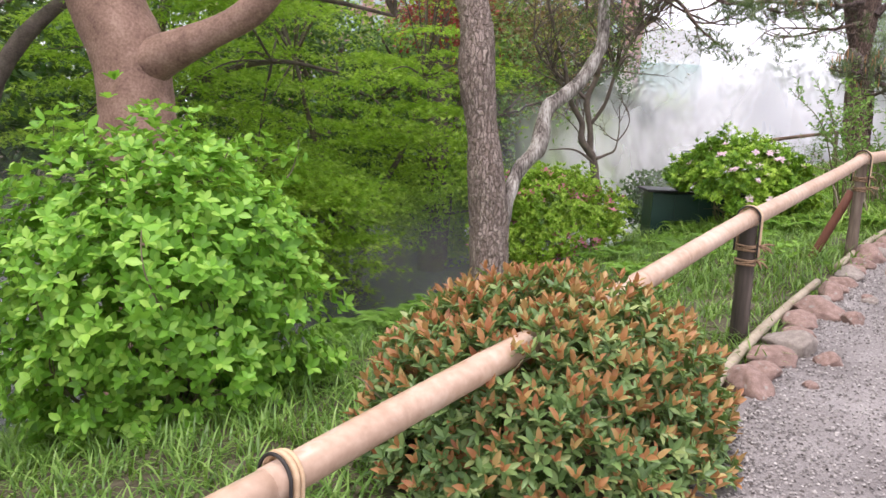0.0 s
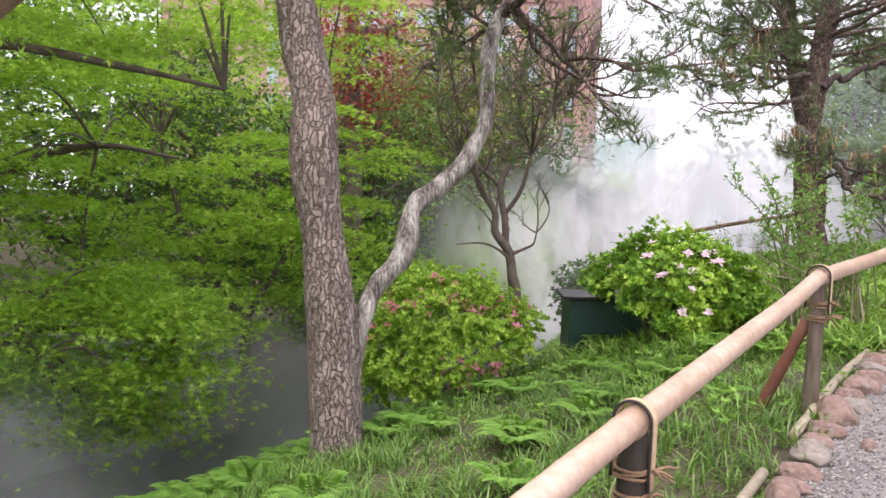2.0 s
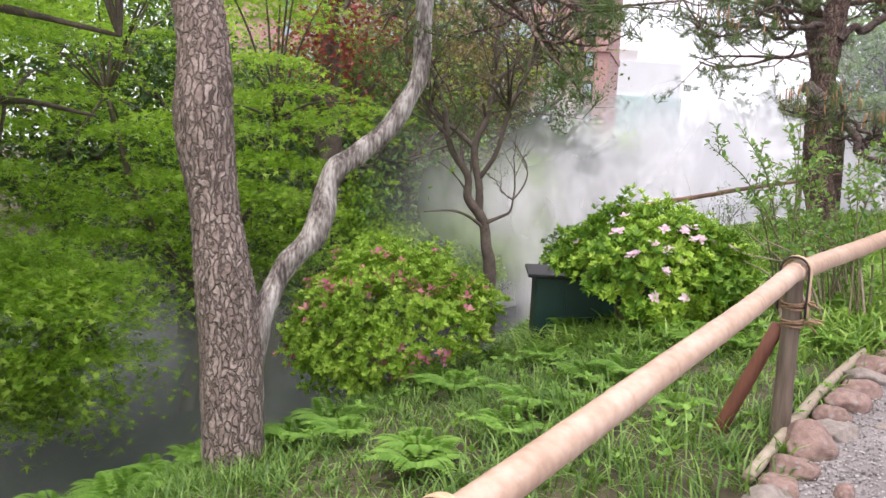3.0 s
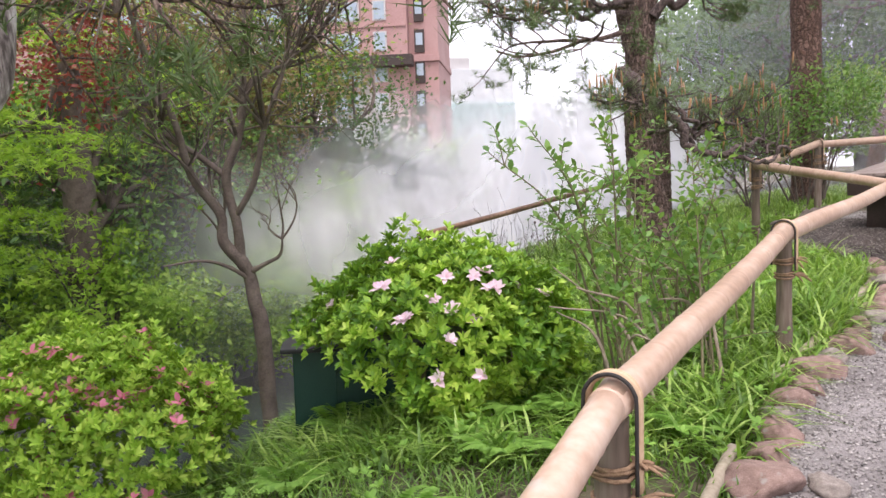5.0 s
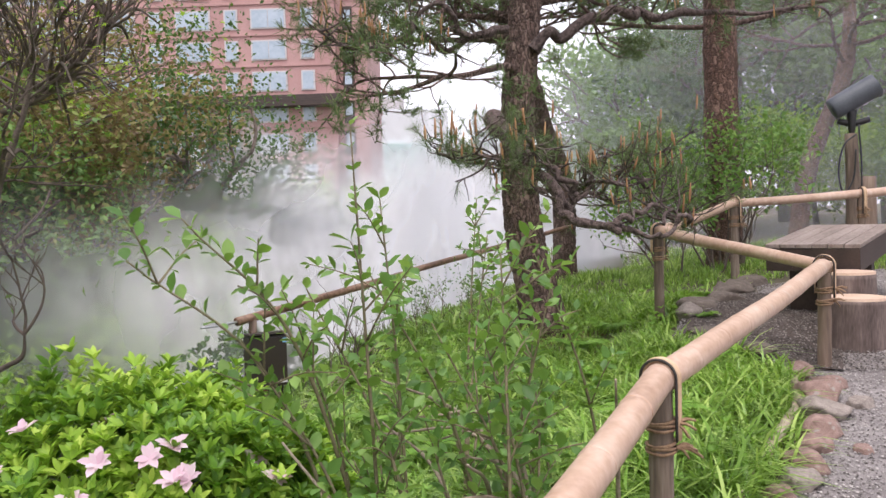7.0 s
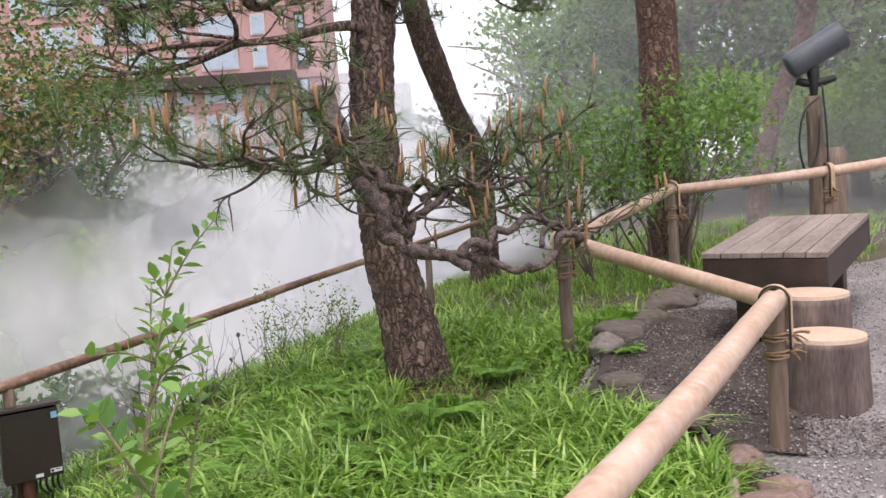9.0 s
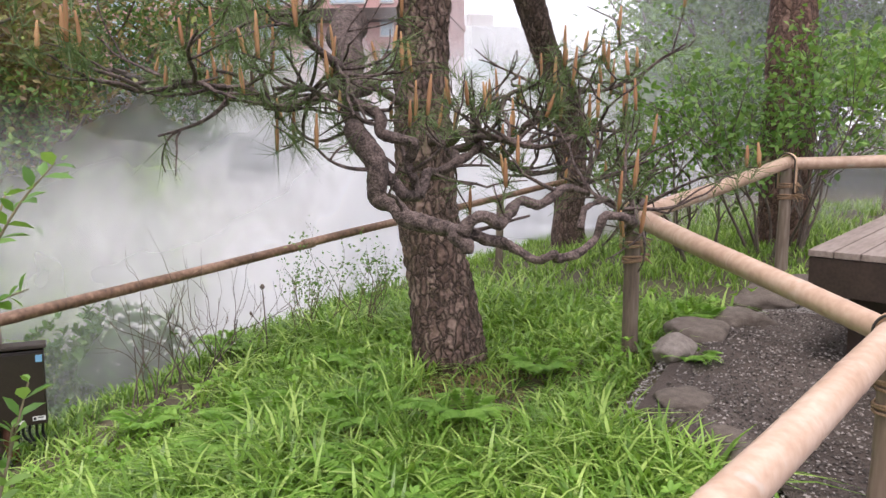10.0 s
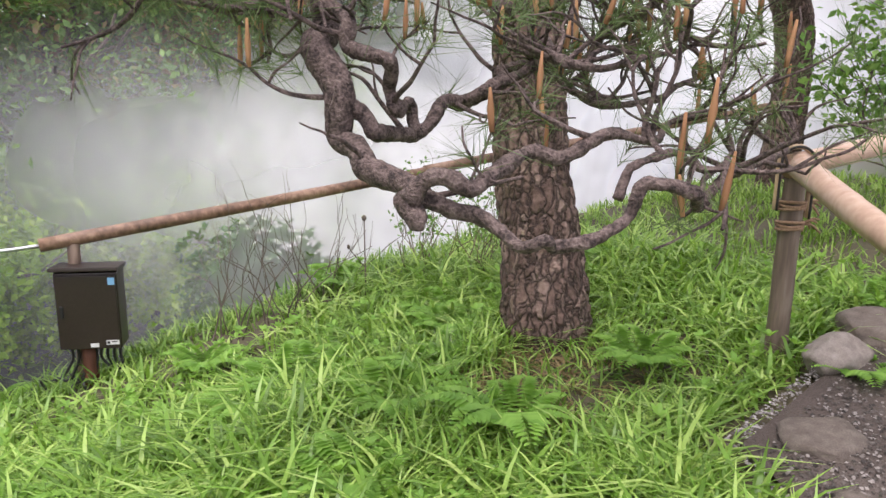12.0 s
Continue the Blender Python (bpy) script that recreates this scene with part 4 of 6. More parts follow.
for k, (pts, rad) in enumerate(PLIMBS):
    bent, thick = [pts[0]], [rad[0]]
    for (p0, r0), (p1, r1) in zip(zip(pts, rad), zip(pts[1:], rad[1:])):
        gap = (Vector(p1) - Vector(p0)).length
        for f_ in ((0.5,) if gap < 0.3 else (0.33, 0.66)):
            off = min(0.028, gap * 0.16)
            bent.append(tuple(Vector(p0).lerp(Vector(p1), f_) + Vector((rg.gauss(0, off), rg.gauss(0, off), rg.gauss(0, off)))))
            thick.append((r0 + (r1 - r0) * f_) * rg.uniform(0.74, 1.0))
        bent.append(p1)
        thick.append(r1 * rg.uniform(0.8, 1.12))
    PLIMBS[k] = (bent, thick)
    bark_trunk("limb", bent, [r_ * 0.68 for r_ in thick], M["limb_bark"], pine, 26, 8, 0.004, 0.03, k * 3, 0.34, 0.009)
rg = random.Random(11)
specs = []
for k, (pts, rad) in enumerate(PLIMBS):
    reach = {2: (0.62, 20), 4: (0.45, 24), 5: (0.1, 22), 7: (0.05, 30), 8: (0.2, 24), 9: (0.35, 16), 10: (0.2, 18), 6: (0.5, 16), 3: (0.6, 8), 1: (0.1, 9), 0: (0.3, 7), 11: (0.4, 9), 12: (0.5, 2), 13: (0.4, 1), 14: (0.4, 0), 15: (0.25, 40), 16: (0.3, 22), 17: (0.2, 34)}[k]
    sp = smooth_path(pts, 8)
    for _ in range(int(reach[1] * 0.75 + 0.5)):
        p = sp[int(len(sp) * rg.uniform(reach[0], 0.99))]
        w = Vector((rg.gauss(0, 0.7), rg.gauss(-0.1, 0.7), rg.gauss(0.5 if k in (2, 4, 5, 3) else 0.05, 0.35)))
        branching(rg, p, w, rg.uniform(0.16, 0.34), 0.0095, 1, specs, tips, 0.75, 0.2, 2)
part("branchwork", tube_mesh("branchwork", specs), M["limb_bark"], pine)
tp = np.array([tuple(p) for p in tips])
tp = tp[np.random.default_rng(2).random(len(tp)) < np.where(tp[:, 0] < 6.6, 0.5, 0.24)]
r2 = np.random.default_rng(21)
tw = r2.normal(size=tp.shape) * 0.55 + np.where(tp[:, :1] < 6.7, np.array([0, 0, -0.15]), np.array([0, 0, 0.6]))
part("needle_foliage", mesh_np("needle_foliage", *tufts(tp, tw, r2, 26, 0.15, 0.0015, 0.9)), M["needle"], pine)
pick = tp[r2.random(len(tp)) < 0.34]
part("spring_growth", tube_mesh("spring_growth", candles(pick, r2)), M["candle"], pine, "orange-brown spring candles")


def pine_top(tree, centre_pts, n_branch, reach, rg, r2, zlow, zhigh, mat="dark_bark", needle="needle", density=1.0, bias=(0, 0)):
    """Bare zigzag branches with needle pads round a trunk line."""
    specs, tips = [], []
    trunk = smooth_path(centre_pts, 6)
    cand = [p for p in trunk if zlow < p.z < zhigh]
    for k in range(n_branch):
        p = cand[rg.randrange(len(cand))]
        a = rg.uniform(0, 2 * math.pi)
        w = Vector((math.cos(a) + bias[0], math.sin(a) + bias[1], rg.uniform(-0.05, 0.3)))
        branching(rg, p, w, reach * rg.uniform(0.6, 1.0), 0.042, 3, specs, tips, 0.7, 0.10, 3)
    part("branchwork", tube_mesh("branchwork", specs), M[mat], tree)
    t = np.array([tuple(p) for p in tips])
    t = t[r2.random(len(t)) < density]
    t = np.concatenate([t, t + r2.normal(size=t.shape) * 0.05])
    w = r2.normal(size=t.shape) * 0.5 + np.array([0, 0, 0.8])
    part("needle_foliage", mesh_np("needle_foliage", *tufts(t, w, r2, 14, 0.13, 0.004, 0.9)), M[needle], tree)


pine_top(pine, [(7.29, 14.46, 3.0), (7.36, 14.5, 3.8), (7.5, 14.6, 4.6), (7.7, 14.7, 5.8), (7.8, 14.7, 7.2)], 22, 1.7, random.Random(4), np.random.default_rng(5), 3.55, 7.0)

# second pine behind the fence corner
def plain_pine(pts, radii, mat, label, seed, branches, reach, zlow, zhigh, density=0.8, plates=0.012, bias=(0, 0)):
    t = empty("pine_tree", (pts[0][0], pts[0][1], 0), label, "tree")
    t.matrix_world = Matrix.Identity(4)
    x, y = pts[0][0], pts[0][1]
    pts = [(x, y, ground_z(x, y) - 0.2)] + list(pts[1:])
    bark_trunk("trunk", pts, radii, M[mat], t, 36, 10, plates, 0.08, seed)
    if branches:
        pine_top(t, pts, branches, reach, random.Random(seed), np.random.default_rng(seed), zlow, zhigh, "dark_bark", "needle", density, bias)
    return t


plain_pine([(9.50, 18.47, 0), (9.53, 18.55, 2.68), (9.06, 18.15, 3.55), (8.68, 17.92, 4.54), (8.35, 17.8, 6.0), (8.35, 17.8, 8.0)], [0.19, 0.17, 0.16, 0.155, 0.13, 0.09], "dark_bark", "slender leaning pine in the grass near the pond", 31, 14, 1.9, 4.6, 8.0, 0.8)
plain_pine([(11.27, 16.97, 0), (11.27, 16.97, 2.0), (11.33, 17.1, 4.4), (11.4, 17.2, 7), (11.4, 17.2, 9)], [0.26, 0.235, 0.22, 0.19, 0.12], "red_pine_bark", "red-barked pine beyond the bamboo fence", 32, 12, 2.6, 4.4, 8.5, 0.55)
plain_pine([(14.2, 19.2, 0), (14.6, 19.3, 3.0), (15.4, 19.3, 4.8), (15.7, 19.5, 7.0)], [0.17, 0.15, 0.13, 0.08], "red_pine_bark", "leaning reddish pine beyond the bamboo fence", 33, 11, 2.4, 4.2, 7.0, 0.6)

# rough-barked tree standing in the slope, with a pale leaning stem at its foot
t1 = empty("rough_barked_tree", (0.8, 8.5, 0), "tall tree with grey-brown plated bark in long grass", "tree")
t1.matrix_world = Matrix.Identity(4)
bark_trunk("trunk", [(0.88, 8.50, ground_z(0.88, 8.5) - 0.15), (0.87, 8.5, ground_z(0.88, 8.5) + 0.1), (0.80, 8.52, 0.9), (0.68, 8.52, 1.7), (0.61, 8.53, 2.15), (0.58, 8.6, 2.6), (0.43, 8.75, 3.2), (0.2, 8.8, 4.6), (0.1, 8.9, 6.5), (0.1, 8.9, 8.5)],
           [0.225, 0.19, 0.175, 0.165, 0.165, 0.165, 0.165, 0.16, 0.14, 0.11, 0.07], M["pine_bark"], t1, 96, 14, 0.009, 0.045, 8, ring=0.016, rough=0.24)
pine_top(t1, [(0.43, 8.75, 3.2), (0.2, 8.8, 4.6), (0.1, 8.9, 6.5), (0.1, 8.9, 8.5)], 14, 2.2, random.Random(14), np.random.default_rng(15), 4.2, 8.4)

t2 = empty("pale_leaning_tree", (1.0, 8.58, 0), "pale grey crooked trunk leaning over the azaleas", "tree")
t2.matrix_world = Matrix.Identity(4)
limb("trunk", [(0.93, 8.66, ground_z(0.93, 8.66) - 0.1), (0.96, 8.62, 0.35), (1.0, 8.58, 0.72), (1.09, 8.71, 1.12), (1.32, 8.83, 1.42), (1.40, 8.96, 1.81), (1.71, 9.08, 2.09), (1.96, 9.21, 2.55), (1.97, 9.35, 3.1), (2.08, 9.47, 3.5), (2.5, 9.7, 4.3)],
     [0.070, 0.066, 0.062, 0.074, 0.088, 0.084, 0.072, 0.066, 0.066, 0.06, 0.04], M["pale_bark"], t2, 30, 12, 0.34, 4)
pine_top(t2, [(1.97, 9.35, 3.0), (2.08, 9.47, 3.5), (2.5, 9.7, 4.3), (2.9, 9.8, 5.0)], 12, 1.1, random.Random(24), np.random.default_rng(25), 3.2, 5.0, density=0.9, bias=(0.35, 0.25))

# red-barked tree behind the bright bush
t3 = empty("red_barked_tree", (-2.1, 6.8, 0), "thick red-barked tree forking above a bright bush", "tree")
t3.matrix_world = Matrix.Identity(4)
bark_trunk("trunk", [(-2.05, 6.75, ground_z(-2.05, 6.75) - 0.2), (-2.08, 6.76, 0.4), (-2.11, 6.80, 1.3), (-2.2, 6.87, 1.95), (-2.46, 6.95, 2.5), (-2.7, 7.0, 3.4), (-2.9, 7.0, 5.0)], [0.36, 0.32, 0.30, 0.30, 0.27, 0.24, 0.16], M["red_bark"], t3, 40, 10, 0.008, 0.14, 3)
limb("limb", [(-2.15, 6.82, 1.85), (-1.92, 6.74, 1.98), (-1.7, 6.69, 2.08), (-1.25, 6.62, 2.31), (-0.94, 6.56, 2.60), (-0.5, 6.5, 3.0), (0.1, 6.6, 3.7)], [0.19, 0.16, 0.14, 0.12, 0.11, 0.09, 0.05], M["red_bark"], t3, 18, 8, 0.25, 2)
specs, tips = [], []
rg = random.Random(8)
for k in range(9):
    branching(rg, (-2.7 + rg.uniform(-0.2, 0.3), 7.0, rg.uniform(3.2, 4.8)), (rg.gauss(0, 1), rg.gauss(0, 1), 0.4), 2.0, 0.05, 3, specs, tips, 0.7, 0.1, 3)
part("branchwork", tube_mesh("branchwork", specs), M["red_bark"], t3)
r2 = np.random.default_rng(3)
part("crown", mesh_np("crown", *leaf_cloud(around(tips, r2, 16, 0.2), r2, 0.09, 0.5)), M["maple"], t3)


# ---- maples with leaves in level sprays ----
def maple(name, base, stems, label, seed, mats, canopy, sprays, per, leaf, spread=(0.34, 0.34, 0.05), bark="twig", twigs=0):
    t = empty(name, base, label, "tree")
    t.matrix_world = Matrix.Identity(4)
    rg, r2 = random.Random(seed), np.random.default_rng(seed)
    tips = []
    for k, (pts, rad) in enumerate(stems):
        limb("trunk" if k == 0 else "limb", pts, rad, M[bark], t, 12, 6, 0.2, seed + k)
    specs = []
    c, e = np.array(canopy[0]), np.array(canopy[1])
    cents = []
    tries = 0
    while len(cents) < sprays and tries < sprays * 20:
        tries += 1
        q = r2.uniform(-1, 1, 3)
        if np.dot(q, q) > 1 or np.dot(q, q) < 0.12:
            continue
        p = c + q * e
        if p[2] < ground_z(p[0], p[1]) + 0.25:
            continue
        cents.append(p)
    tall = [s_ for s_ in stems if s_[0][-1][2] > 2.0] or stems
    ends = [Vector(s_[0][-1]) for s_ in tall] + [Vector(s_[0][len(s_[0]) // 2]) for s_ in tall]
    for p in cents:
        v = Vector(p)
        if rg.random() < 0.55:
            near = min(ends, key=lambda a: (a - v).length)
            mid = near.lerp(v, 0.5) + Vector((0, 0, 0.12 + 0.1 * rg.random()))
            specs.append(dict(pts=[tuple(near), tuple(mid), tuple(v)], radii=[0.022, 0.014, 0.005], sides=5, steps=4, rough=0.3, seed=rg.random() * 9, cap=False))
    for k in range(twigs):
        pts = smooth_path(stems[rg.randrange(len(stems))][0], 5)
        p = pts[rg.randint(len(pts) // 2, len(pts) - 1)]
        if p.z > 1.5:
            branching(rg, p, (rg.gauss(0, 0.8), rg.gauss(0, 0.8), 0.7), rg.uniform(0.5, 1.0), 0.013, 2, specs, [], 0.5, 0.2, 3)
    if specs:
        part("branchwork", tube_mesh("branchwork", specs), M[bark], t)
    cents = np.array(cents)
    groups = np.array_split(cents[r2.permutation(len(cents))], len(mats))
    for g_, mm in zip(groups, mats):
        size = spread if np.ndim(spread) else (spread,) * 3
        p = np.repeat(g_, per, axis=0)
        off = r2.normal(size=p.shape) * np.asarray(size)
        off[:, 2] -= 0.22 * (off[:, 0] ** 2 + off[:, 1] ** 2)
        part("foliage", mesh_np("foliage", *leaf_cloud(p + off, r2, leaf, 0.66, template=STAR, faces=STAR_F)), M[mm], t)
    return t


# big maple on the left bank
maple("maple_tree", (-1.2, 14.2, -1.7), [([(-1.22, 14.15, -2.0), (-1.10, 14.2, -1.1), (-1.03, 14.24, -0.6), (-1.03, 14.29, 0.02), (-1.35, 14.31, 0.35), (-1.9, 14.3, 1.2), (-2.3, 14.2, 2.6)], [0.11, 0.09, 0.085, 0.08, 0.07, 0.055, 0.03]), ([(-1.03, 14.29, 0.0), (-0.8, 14.31, 0.45), (-0.4, 14.4, 1.2), (-0.1, 14.4, 2.4)], [0.06, 0.05, 0.04, 0.025])],
      "wide green maple with layered sprays over the pond", 41, ["maple"], ((-1.6, 14.2, 2.9), (3.0, 2.4, 3.0)), 84, 300, 0.088, (0.46, 0.46, 0.028))
maple("maple_tree", (-4.0, 11.5, -1.5), [([(-4.2, 11.4, -2.0), (-4.0, 11.5, 0.5), (-3.7, 11.4, 2.2), (-3.3, 11.3, 3.6)], [0.16, 0.13, 0.10, 0.05]), ([(-3.9, 11.5, 1.2), (-3.0, 11.3, 2.0), (-2.0, 11.1, 2.3), (-1.1, 11.0, 2.2)], [0.07, 0.05, 0.035, 0.015]), ([(-3.9, 11.5, 0.6), (-2.8, 11.2, 0.7), (-2.0, 11.1, 0.4)], [0.05, 0.035, 0.015])],
      "bright green maple with drooping level sprays", 42, ["maple"], ((-3.7, 11.7, 1.9), (2.4, 1.9, 2.5)), 62, 270, 0.08, (0.44, 0.44, 0.026))
maple("maple_tree", (-3.2, 9.0, 3.0), [([(-4.6, 8.6, -1.2), (-4.4, 8.7, 1.5), (-3.6, 8.9, 2.7), (-2.4, 9.2, 3.0), (-1.2, 9.4, 2.9), (-0.3, 9.5, 2.75)], [0.12, 0.10, 0.07, 0.05, 0.035, 0.015]), ([(-3.6, 8.9, 2.7), (-3.0, 9.0, 3.4), (-2.2, 9.4, 4.0)], [0.05, 0.04, 0.02])],
      "overhanging maple boughs with fresh green leaves", 43, ["maple"], ((-2.6, 9.6, 4.0), (2.6, 1.8, 1.4)), 50, 250, 0.07, (0.44, 0.44, 0.026))
maple("maple_tree", (-3.4, 10.6, -1.2), [([(-3.5, 10.6, -1.6), (-3.2, 10.6, -0.5), (-2.6, 10.5, 0.3), (-1.9, 10.4, 0.45), (-1.0, 10.5, 0.3)], [0.07, 0.06, 0.045, 0.03, 0.012]), ([(-2.6, 10.5, 0.3), (-2.2, 10.0, 0.5), (-1.9, 9.6, 0.3)], [0.03, 0.02, 0.01])],
      "low maple bough with bright leaves close over the water", 45, ["maple"], ((-1.6, 10.1, 0.33), (1.35, 0.9, 0.85)), 110, 130, 0.07, (0.28, 0.28, 0.04))
# small many-stemmed tree in front of the mist
maple("small_tree", (2.75, 13.6, 0.1), [([(2.90, 13.6, ground_z(2.9, 13.6) - 0.15), (2.86, 13.6, 0.55), (2.80, 13.6, 0.88), (2.76, 13.62, 1.14), (2.69, 13.62, 1.3), (2.53, 13.6, 1.5), (2.51, 13.6, 1.78), (2.27, 13.55, 2.15), (2.15, 13.5, 2.66), (1.91, 13.5, 3.32), (1.75, 13.5, 3.91)], [0.085, 0.08, 0.075, 0.072, 0.066, 0.055, 0.05, 0.04, 0.034, 0.026, 0.016]),
      ([(2.74, 13.62, 1.2), (2.69, 13.62, 1.34), (2.66, 13.64, 1.67), (2.58, 13.66, 2.14), (2.71, 13.7, 2.5), (2.79, 13.7, 2.92), (2.8, 13.75, 3.53), (2.91, 13.8, 4.25)], [0.056, 0.054, 0.05, 0.046, 0.042, 0.036, 0.026, 0.014]),
      ([(2.71, 13.7, 2.5), (2.87, 13.66, 3.04), (3.33, 13.6, 3.28), (3.76, 13.5, 3.76)], [0.034, 0.03, 0.022, 0.012]), ([(2.58, 13.66, 2.14), (2.35, 13.7, 2.33), (1.98, 13.75, 2.61), (1.69, 13.8, 3.01), (1.65, 13.8, 3.71)], [0.034, 0.03, 0.026, 0.02, 0.01]),
      ([(2.66, 13.64, 1.75), (2.86, 13.56, 2.1), (2.98, 13.5, 2.6), (3.2, 13.45, 3.2), (3.3, 13.4, 3.9)], [0.034, 0.03, 0.026, 0.02, 0.01]), ([(2.78, 13.6, 1.2), (2.95, 13.58, 1.28), (3.07, 13.55, 1.36), (3.10, 13.5, 1.55)], [0.03, 0.022, 0.016, 0.008]), ([(2.76, 13.6, 1.12), (2.55, 13.5, 1.27), (2.32, 13.4, 1.34), (1.98, 13.35, 1.31)], [0.024, 0.018, 0.014, 0.007])],
      "small multi-stemmed tree with sparse bronze and green leaves", 44, ["bronze", "shrub", "maple"], ((2.45, 13.6, 3.7), (1.8, 1.4, 1.25)), 150, 17, 0.055, (0.25, 0.25, 0.12), twigs=120)


# ---- bushes ----
def shell(centre, radii, n, r2, low=-0.75, lumps=0.12, seed=0.0, depth=0.12, tuft=0.0):
    """Points on a lumpy ellipsoid with outward normals."""
    d = r2.normal(size=(int(n * 1.6), 3))
    d /= np.linalg.norm(d, axis=1, keepdims=True)
    d = d[d[:, 2] > low][:n]
    k = np.array([1 + lumps * noise.noise((a * 2.2 + seed, b2 * 2.2, c * 2.2)) + lumps * 0.7 * noise.noise((a * 5 + seed, b2 * 5, c * 5)) for a, b2, c in d])
    k *= 1 - depth * np.abs(r2.normal(size=len(d))) * 0.8
    if tuft:
        cell = np.array([noise.voronoi(Vector((a * radii[0], b2 * radii[1], c * radii[2])) * 5.5 + Vector((seed, 0, 0)))[0][0] for a, b2, c in d])
        k *= 1 + tuft * (0.45 - np.minimum(cell, 0.8))
    rad = np.asarray(radii)
    p = np.asarray(centre) + d * k[:, None] * rad
    nrm = d / rad
    return p, nrm / np.linalg.norm(nrm, axis=1, keepdims=True)


def rosettes(p, nrm, r2, leaves, size, open_=0.9, template=LEAF, faces=LEAF_F):
    """Whorls of leaves pointing out and up at each point."""
    up = nrm * 0.7 + np.array([0, 0, 0.55]) + r2.normal(size=p.shape) * 0.25
    up /= np.linalg.norm(up, axis=1, keepdims=True)
    base = frames_of(up, r2)
    out = []
    for k in range(leaves):
        w = 2 * math.pi * k / leaves + r2.random(len(p)) * 0.7
        tilt = open_ * (0.7 + 0.5 * r2.random(len(p)))
        ya = base[:, :, 0] * np.cos(w)[:, None] + base[:, :, 1] * np.sin(w)[:, None]
        y2 = ya * np.sin(tilt)[:, None] + up * np.cos(tilt)[:, None]
        z2 = up * np.sin(tilt)[:, None] - ya * np.cos(tilt)[:, None]
        x2 = np.cross(y2, z2)
        out.append(scatter(template, faces, p, np.stack([x2, y2, z2], 2), size * (0.75 + 0.5 * r2.random(len(p)))))
    return merged(out)


def bush_thing(name, centre, radii, label, category, seed, n, leaves, size, mats, stems="green_twig", low=-0.75, lumps=0.14, depth=0.16, open_=0.9, spare=None, tuft=0.0, template=LEAF):
    """A bush: stems, inner leaves and an outer coat of whorls."""
    g = ground_z(centre[0], centre[1])
    t = empty(name, (centre[0], centre[1], g), label, category)
    t.matrix_world = Matrix.Identity(4)
    r2, rg = np.random.default_rng(seed), random.Random(seed)
    specs, tips = [], []
    for k in range(9):
        a = rg.uniform(0, 6.28)
        branching(rg, (centre[0] + 0.1 * math.cos(a), centre[1] + 0.1 * math.sin(a), g - 0.06), (math.cos(a) * radii[0], math.sin(a) * radii[1], radii[2] * 1.3), radii[2] * 0.48, 0.018, 2, specs, tips, 0.5, 0.1, 3)
    part("branchwork", tube_mesh("branchwork", specs), M[stems], t)
    p, nn = shell(centre, radii, n, r2, low, lumps, seed, depth, tuft)
    keep = p[:, 2] > np.array([ground_z(a, b2) for a, b2 in p[:, :2]]) + 0.03
    if spare is not None:
        keep &= np.array([spare(*q_) for q_ in p])
    p, nn = p[keep], nn[keep]
    cut = np.array([noise.noise((a * 3.1, b2 * 3.1, c * 3.1 + seed)) for a, b2, c in p])
    for (mm, lo, hi, sz) in mats:
        sel = (cut >= lo) & (cut < hi)
        if sel.any():
            part("foliage", mesh_np("foliage", *rosettes(p[sel], nn[sel], r2, leaves, size * sz, open_, template)), M[mm], t)
    return t, p, nn, r2


def blossoms(t, pts, nrm, r2, size, mat, label, n=5):
    base = pts + nrm * size * 0.35
    part("blossom_cluster", mesh_np("blossom_cluster", *rosettes(base, nrm, r2, n, size, 1.15)), M[mat], t, label)


az, p, nn, r2 = bush_thing("azalea", (1.80, 11.0, 0.33), (1.02, 0.96, 0.80), "clipped round azalea with lime leaves and pink buds", "bush", 51, 4600, 7, 0.058, [("azalea", -2, 0.55, 1.0), ("azalea_dark", 0.55, 2, 1.0)], tuft=0.24, template=NARROW, lumps=0.2, spare=lambda x, y, z: x < 1.75 or z > 0.02 + 0.30 * (x - 1.75))
sel = (r2.random(len(p)) < 0.4) & (np.array([noise.noise((a * 3.1, b2 * 3.1, c * 3.1 + 9)) for a, b2, c in p]) > 0.3)
blossoms(az, p[sel], nn[sel], r2, 0.056, "pink", "clusters of deep pink blossoms and buds", 4)
az, p, nn, r2 = bush_thing("azalea", (4.12, 10.72, 0.90), (0.98, 0.92, 0.74), "large round azalea with glossy leaves and pale pink flowers", "bush", 52, 4600, 7, 0.064, [("azalea", -2, 0.0, 1.0), ("azalea_dark", 0.0, 2, 1.05)], tuft=0.30, template=NARROW, spare=lambda x, y, z: z > 1.04 - 0.52 * (x - 3.2))
sel = r2.random(len(p)) < 0.006
spots_ = np.array([(4.30, 10.15, 1.46), (4.36, 10.04, 1.37), (4.06, 10.09, 1.44), (3.78, 10.33, 1.52), (4.04, 9.93, 1.27), (3.80, 9.96, 1.24), (3.70, 10.17, 1.40), (3.78, 9.96, 1.23), (4.05, 9.93, 1.28), (3.94, 9.82, 0.92), (4.23, 10.10, 1.44), (3.68, 10.17, 1.39), (4.31, 10.03, 1.37), (4.02, 9.84, 1.12), (4.19, 9.80, 0.93)])
away = (spots_ - np.array((4.12, 10.72, 0.90))) / np.array((0.96, 0.85, 0.55))
fl = np.concatenate([p[sel], spots_])
fn = np.concatenate([nn[sel], away / np.linalg.norm(away, axis=1, keepdims=True)])
